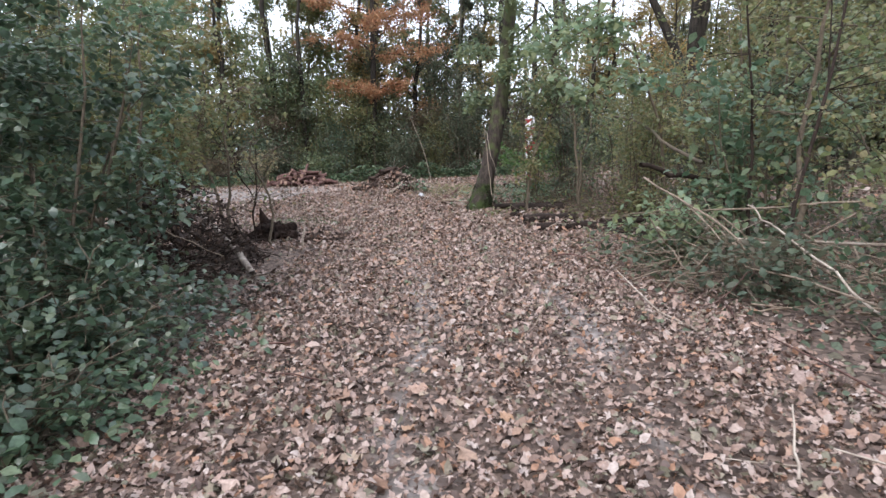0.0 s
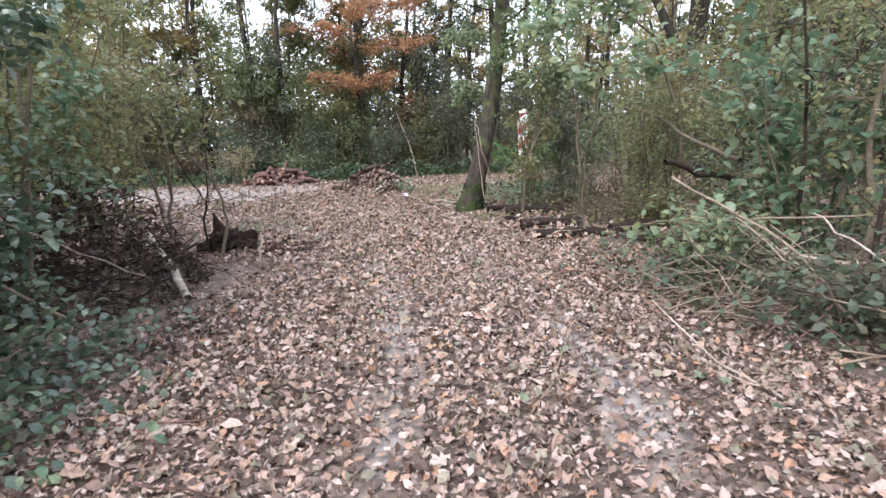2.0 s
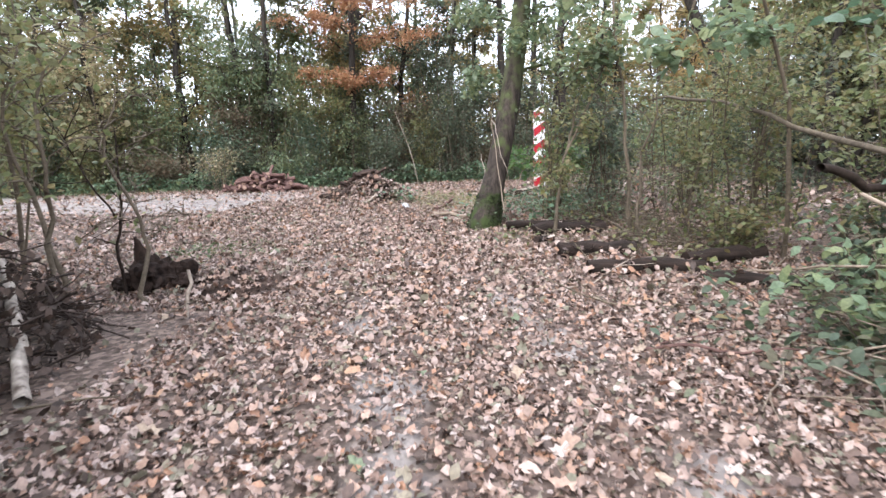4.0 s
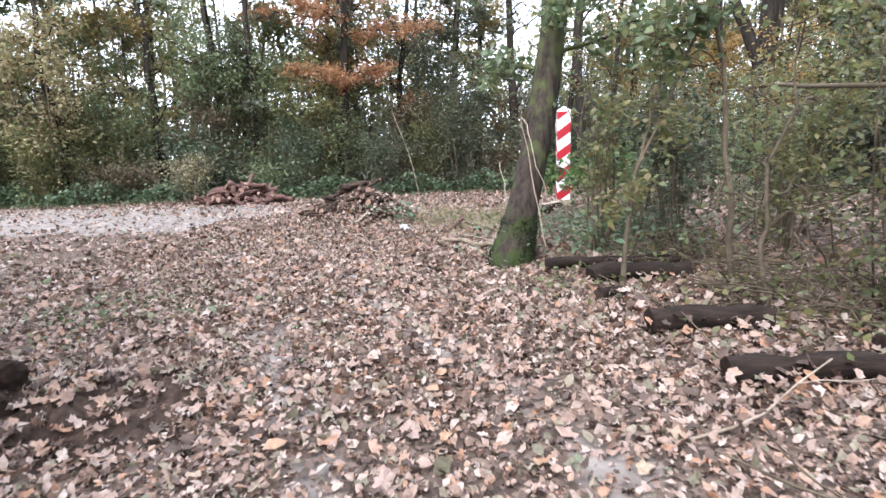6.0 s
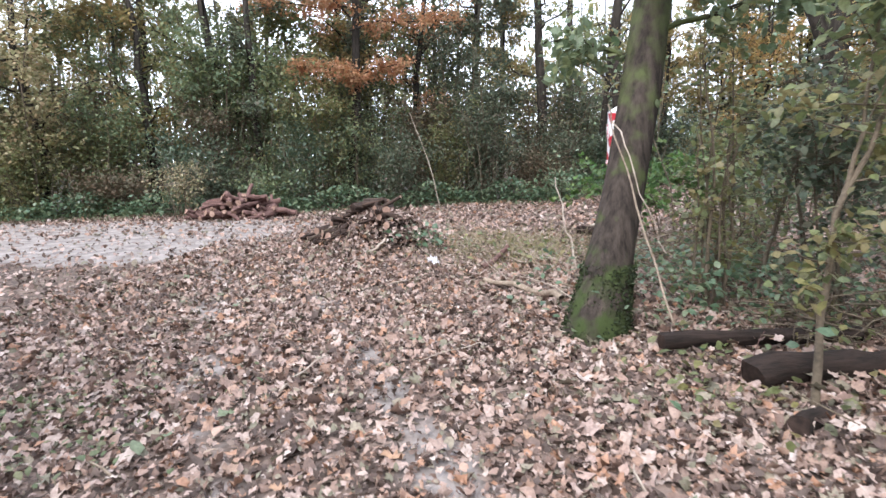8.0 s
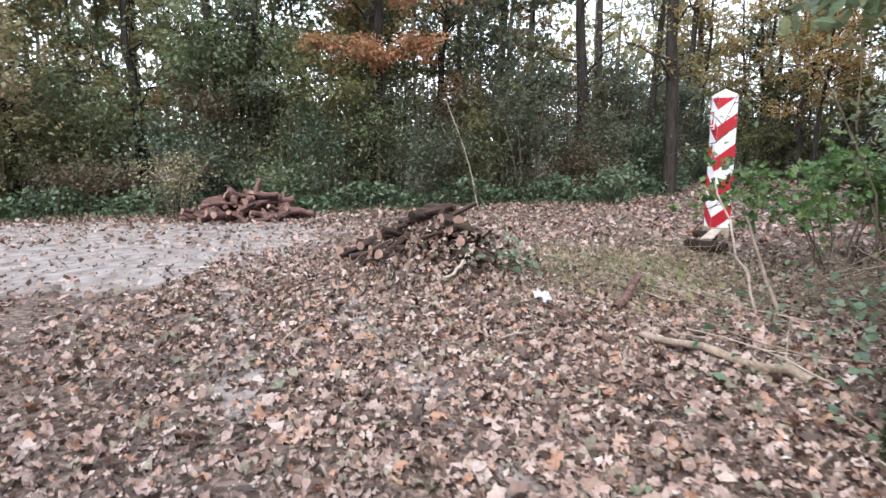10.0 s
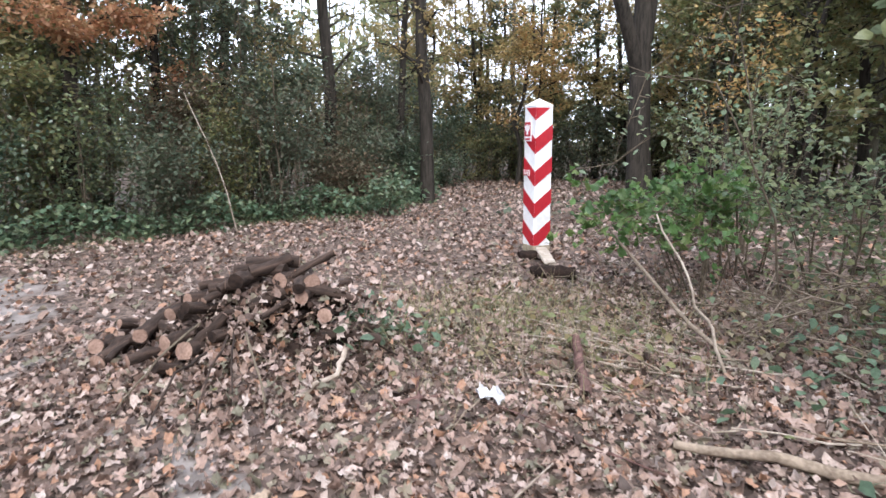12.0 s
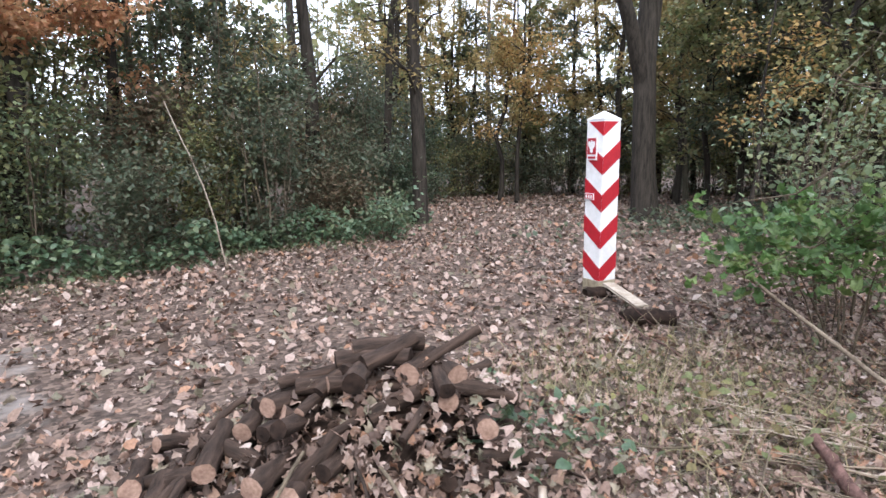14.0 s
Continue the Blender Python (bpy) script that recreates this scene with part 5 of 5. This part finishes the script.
# leafy trees standing close behind the thicket and round the clearing
for k in range(20):
    x = -23 + 1.22 * k + rng.normal(0, 0.3)
    y = float(hedge_y(x)) + (4.2, 6.5, 8.5)[k % 3] + rng.normal(0, 0.4)
    leaf = (M_OLIVE, M_YELLOW, M_PALE, M_OLIVE)[k % 4] if x < -8 else (M_PALE, M_OLIVE, M_GREY, M_YELLOW)[k % 4]
    tree((x, y), rng.uniform(9, 13), rng.uniform(0.07, 0.12), "leafy young tree behind the thicket", leaf, 5200, 0.17, (rng.normal(0, 0.5), 0), (0.1, 0.95), 2.4, 24, M_BARK_HAZE, sides=8)
shrub((-8.6, 25.4), 1.7, 7.0, 4200, 0.13, M_PALE, "tall pale green bush rising over the thicket", 9, OVATE, 0.25, group="thicket along the track", spread=0.15)
shrub((-13.0, 22.6), 1.6, 6.0, 3600, 0.14, M_BEIGE, "tall bush with pale yellow leaves at the track", 9, OVATE, 0.25, group="thicket along the track", spread=0.15)
shrub((-15.0, 21.5), 1.6, 4.6, 3000, 0.13, M_OLIVE, "yellow-green bush at the track", 9, OVATE, 0.1, group="thicket along the track", spread=0.15)
for k in range(17):
    s = k / 16
    x, y = 8.5 + 17 * s + rng.normal(0, 0.6), 38.5 - 16 * s ** 1.3 + rng.normal(0, 0.8)
    leaf = (M_OLIVE, M_YELLOW, M_GREY, M_OLIVE, M_OLIVE)[k % 5]
    tree((x, y), rng.uniform(9, 13) if k > 6 else rng.uniform(7.5, 10), rng.uniform(0.09, 0.17), "leafy tree round the clearing", leaf, 3200, 0.2, (rng.normal(0, 0.5), 0), (0.1, 0.95), 2.8, 20, sides=8)
for at, leaf in (((12.5, 25.5), M_OLIVE), ((14.8, 21.5), M_OLIVE), ((17.5, 22), M_GREY), ((16, 17), M_OLIVE), ((12.8, 18.2), M_GREY), ((19, 18.5), M_OLIVE), ((20.5, 22), M_YELLOW), ((21, 27), M_OLIVE), ((22, 31), M_GREY), ((18.5, 33), M_OLIVE), ((15.5, 29), M_OLIVE), ((24, 24), M_OLIVE), ((10.4, 19.4), M_OLIVE), ((13.8, 27.5), M_YELLOW), ((18, 26), M_OLIVE), ((9.4, 16.4), M_OLIVE)):
    tree(at, rng.uniform(8, 11), rng.uniform(0.09, 0.14), "spreading leafy tree in the dark wood", leaf, 4200, 0.16, (rng.normal(0, 0.5), 0), (0.16, 0.95), 2.9, 22, sides=8, wobble=0.1)

# random trees further in, all around
CLEAR = [(3, 13, -8, 15), (-12, -3, -8, 12), (-6, 4.5, -6, 24), (-60, -3, 12, 22), (0, 12, 14, 34)]
placed = 0
while placed < 22:
    x, y = rng.uniform(-38, 34), rng.uniform(-14, 58)
    if any(a < x < b and c < y < d for a, b, c, d in CLEAR) or (y < hedge_y(x) + 4 and x < 4 and y > 9) or abs(x - 1) + abs(y) < 6:
        continue
    leaf = (M_OLIVE, M_YELLOW, M_GREY, M_OLIVE)[rng.integers(0, 4)]
    tree((x, y), rng.uniform(11, 16), rng.uniform(0.07, 0.16), "slim dark tree deep in the wood", leaf, 2500, 0.16, (rng.normal(0, 0.6), rng.normal(0, 0.4)), (0.12, 0.9), 2.5, 16, M_BARK_HAZE, sides=8)
    placed += 1

# the wood goes on beside and behind the path
for k in range(24):
    side = k % 3
    x, y = ((rng.uniform(-17, -8.5), rng.uniform(-6, 11)), (rng.uniform(9.5, 18), rng.uniform(-6, 12)), (rng.uniform(-7, 9), rng.uniform(-14, -6)))[side]
    tree((x, y), rng.uniform(5, 8) if side == 2 else rng.uniform(7, 11), rng.uniform(0.09, 0.16), "slim tree in the wood beside the path", (M_OLIVE, M_GREY, M_YELLOW)[rng.integers(0, 3)], 1100, 0.2, (rng.normal(0, 0.5), 0), (0.15, 0.95), 2.4, 12, sides=8, wobble=0.1)

# far woods that nobody could count
wood = Tubes()
pos = []
for i in range(300):
    a, rad = rng.uniform(0, 2 * np.pi), rng.uniform(42, 75)
    x, y = rad * math.cos(a), 14 + rad * math.sin(a)
    h = rng.uniform(10, 16)
    wood.add(bent((x, y, -0.1), (x + rng.normal(0, 0.8), y, h), 5, 0.15), np.linspace(rng.uniform(0.08, 0.18), 0.04, 5), 6)
    k = 200
    c = np.array([x, y, 0]) + rng.normal(size=(k, 3)) * np.array([2.4, 2.4, 0])
    c[:, 2] = rng.uniform(0.1, h + 1, k)
    low = rng.uniform(0, 1, k) < 0.35
    c[low, 2] = rng.uniform(0, 3.2, low.sum())
    pos.append(c)
tagged(new("far_trunks", wood.mesh("far_trunks", M_BARK_HAZE)), "far dark tree trunks", "woods", kind="stuff")
pos = np.concatenate(pos)
tagged(new("far_foliage", leaves_mesh("far_foliage", RHOMB, pos, rng.uniform(0.4, 0.8, len(pos)), M_OLIVE, 0.8)), "far autumn foliage of the wood", "woods", kind="stuff")

# undergrowth between the far trunks
n = 26000
a, rad = rng.uniform(radians(-10), radians(150), n), rng.uniform(27, 46, n)
x, y = 1 + rad * np.cos(a), 14 + rad * np.sin(a)
top = 4.2 + 1.6 * np.sin(7 * a) * np.sin(0.4 * rad) + 0.8 * np.sin(19 * a + rad)
pos = np.stack([x, y, top * rng.uniform(0.02, 1, n) ** 0.8], 1)[y > hedge_y(x) + 3]
tagged(new("far_undergrowth", leaves_mesh("far_undergrowth", RHOMB, pos, rng.uniform(0.25, 0.5, len(pos)), M_GREY, 0.6)), "dull green undergrowth between the far trunks", "woods", kind="stuff")

# bushes closing the clearing
for row, (back, n) in enumerate(((0, 2200), (2.2, 1600))):
    for k in range(15):
        s = k / 14
        x, y = 9.5 + 14 * s + back * 0.4, 35.5 - 12.5 * s ** 1.3 + back + rng.normal(0, 0.3)
        shrub((x, y), 1.4, rng.uniform(2.4, 3.6) + 1.6 * row, n, 0.13, (M_GREY, M_OLIVE)[rng.integers(0, 2)], "dull-green bush closing the clearing", 9, RHOMB, 0.05, group="bushes round the clearing", spread=0.12)

# ---------------------------------------------------------------- grass and low plants
BLADE = (np.array([(-0.011, 0, 0), (0.011, 0, 0), (0.008, 0.16, 0.6), (-0.008, 0.16, 0.6), (0, 0.45, 1)]), np.array([(0, 1, 2), (0, 2, 3), (3, 2, 4)]))


def blades(name, n, where, size, material, label, tilt=0.3):
    x, y = where(n)
    me = leaves_mesh(name, BLADE, np.stack([x, y, ground_z(x, y)], 1), rng.uniform(0.5, 1.3, len(x)) * size, material, tilt, 0.0)
    return tagged(new(name, me), label, "grass", kind="stuff")


def hedge_foot(n):
    x = rng.uniform(-20, 4, n)
    return x, hedge_y(x) - 0.1 - np.abs(rng.normal(0, 0.7, n)) * (0.6 + 0.5 * np.sin(1.7 * x) * np.sin(0.6 * x + 1)) + 0.15


def weeds(n):
    x, y = rng.normal(0.1, 0.85, n), rng.normal(16.5, 0.8, n)
    return x, y


def verge(n):
    x, y = rng.normal(-5.0, 1.6, n), rng.normal(13.6, 1.5, n)
    return x, y


blades("grass", 9000, hedge_foot, 0.15, M_GRASS, "green grass along the foot of the thicket")
blades("grass", 1500, weeds, 0.3, M_STRAW, "dry straw-coloured weeds beside the log pile", 0.75)
blades("grass", 1500, weeds, 0.17, M_GRASS, "green weeds beside the log pile", 0.6)
blades("grass", 3000, verge, 0.08, M_GRASS, "short grass at the edge of the track")


def low_leaves(n, cx, cy, sx, sy, h, size, material, label):
    x, y = rng.normal(cx, sx, n), rng.normal(cy, sy, n)
    pos = np.stack([x, y, ground_z(x, y) + rng.uniform(0.03, h, n)], 1)
    tagged(new("low_plants", leaves_mesh("low_plants", OVATE, pos, rng.uniform(0.6, 1.3, n) * size, material, 0.45, -0.1)), label, "low plants", kind="stuff")


low_leaves(1100, -2.2, 2.8, 0.55, 0.9, 0.3, 0.07, M_DEEP, "low green plants under the bush")
low_leaves(420, -1.15, 2.2, 0.22, 0.5, 0.28, 0.07, M_MID, "low green plants at the path edge")
low_leaves(800, -1.75, 3.6, 0.35, 0.6, 0.28, 0.07, M_DEEP, "low dark plants between bush and dead brush")
low_leaves(260, -1.6, 4.9, 0.35, 0.5, 0.15, 0.06, M_DEAD, "dark withered leaves before the dead brush")
low_leaves(900, -1.9, 1.2, 0.5, 0.6, 0.3, 0.075, M_DEEP, "low dark green plants beside the path")
low_leaves(1800, 5.8, 6.0, 1.0, 2.2, 0.45, 0.085, M_GREY, "low grey-green plants under the bushes")
low_leaves(420, 3.7, 3.7, 0.4, 1.0, 0.22, 0.07, M_GREY, "low green plants at the path edge")
low_leaves(900, 3.0, 6.2, 0.5, 0.9, 0.3, 0.08, M_GREY, "low grey-green plants in the brush")
low_leaves(220, 2.7, 10.2, 0.5, 1.2, 0.2, 0.08, M_OLIVE, "yellow-green plants between the logs")
low_leaves(110, 1.1, 11.4, 0.35, 0.4, 0.12, 0.08, M_OLIVE, "pale green leaves by the near tree")
low_leaves(420, -3.0, 10.4, 0.5, 0.6, 0.1, 0.05, M_GRASS, "low green seedlings at the edge of the track")
low_leaves(260, -1.45, 16.7, 0.25, 0.35, 0.3, 0.09, M_MID, "green leafy shoots beside the log pile")
low_leaves(190, 0.15, 16.2, 0.7, 0.7, 0.25, 0.08, M_OLIVE, "green plants among the weeds")
low_leaves(1300, 1.9, 13.6, 0.7, 0.7, 0.5, 0.08, M_MID, "grey-green undergrowth by the tree")
low_leaves(2600, 10.5, 22.6, 2.5, 0.8, 0.5, 0.12, M_GREY, "undergrowth round the forked tree")
x = rng.uniform(-20, 5.5, 9500)
y = hedge_y(x) + 0.3 - np.abs(rng.normal(0, 0.42, len(x))) * (0.9 + 0.5 * np.sin(1.9 * x))
pos = np.stack([x, y, rng.uniform(0.04, 0.75, len(x)) * (0.75 + 0.25 * np.sin(2.7 * x + 1))], 1)
tagged(new("low_plants", leaves_mesh("low_plants", OVATE, pos, rng.uniform(0.08, 0.15, len(x)), M_MID, 0.5, -0.2)), "dark green undergrowth at the foot of the thicket", "low plants", kind="stuff")

# single leaves lying on top along the way walked
singles = [leaves_mesh("fallen_leaf", s, np.zeros((1, 3)), 0.1, M_LITTER_ONE, 0.12, 0.0) for s in LOBED + [OVATE]]
for i in range(300):
    s = rng.uniform(0, 1)
    x, y = 0.9 - 3.6 * s ** 1.5 + rng.normal(0, 1.1), 1.6 + 13.6 * s + rng.normal(0, 0.4)
    ob = new("fallen_leaf", singles[i % 5])
    ob.parent = ground
    k = rng.uniform(0.6, 1.2)
    ob.matrix_basis = pose(x, y, float(ground_z(x, y)) + 0.042, rng.normal(0, 10), rng.normal(0, 10), rng.uniform(0, 360)) @ Matrix.Diagonal((k, k, k, 1))
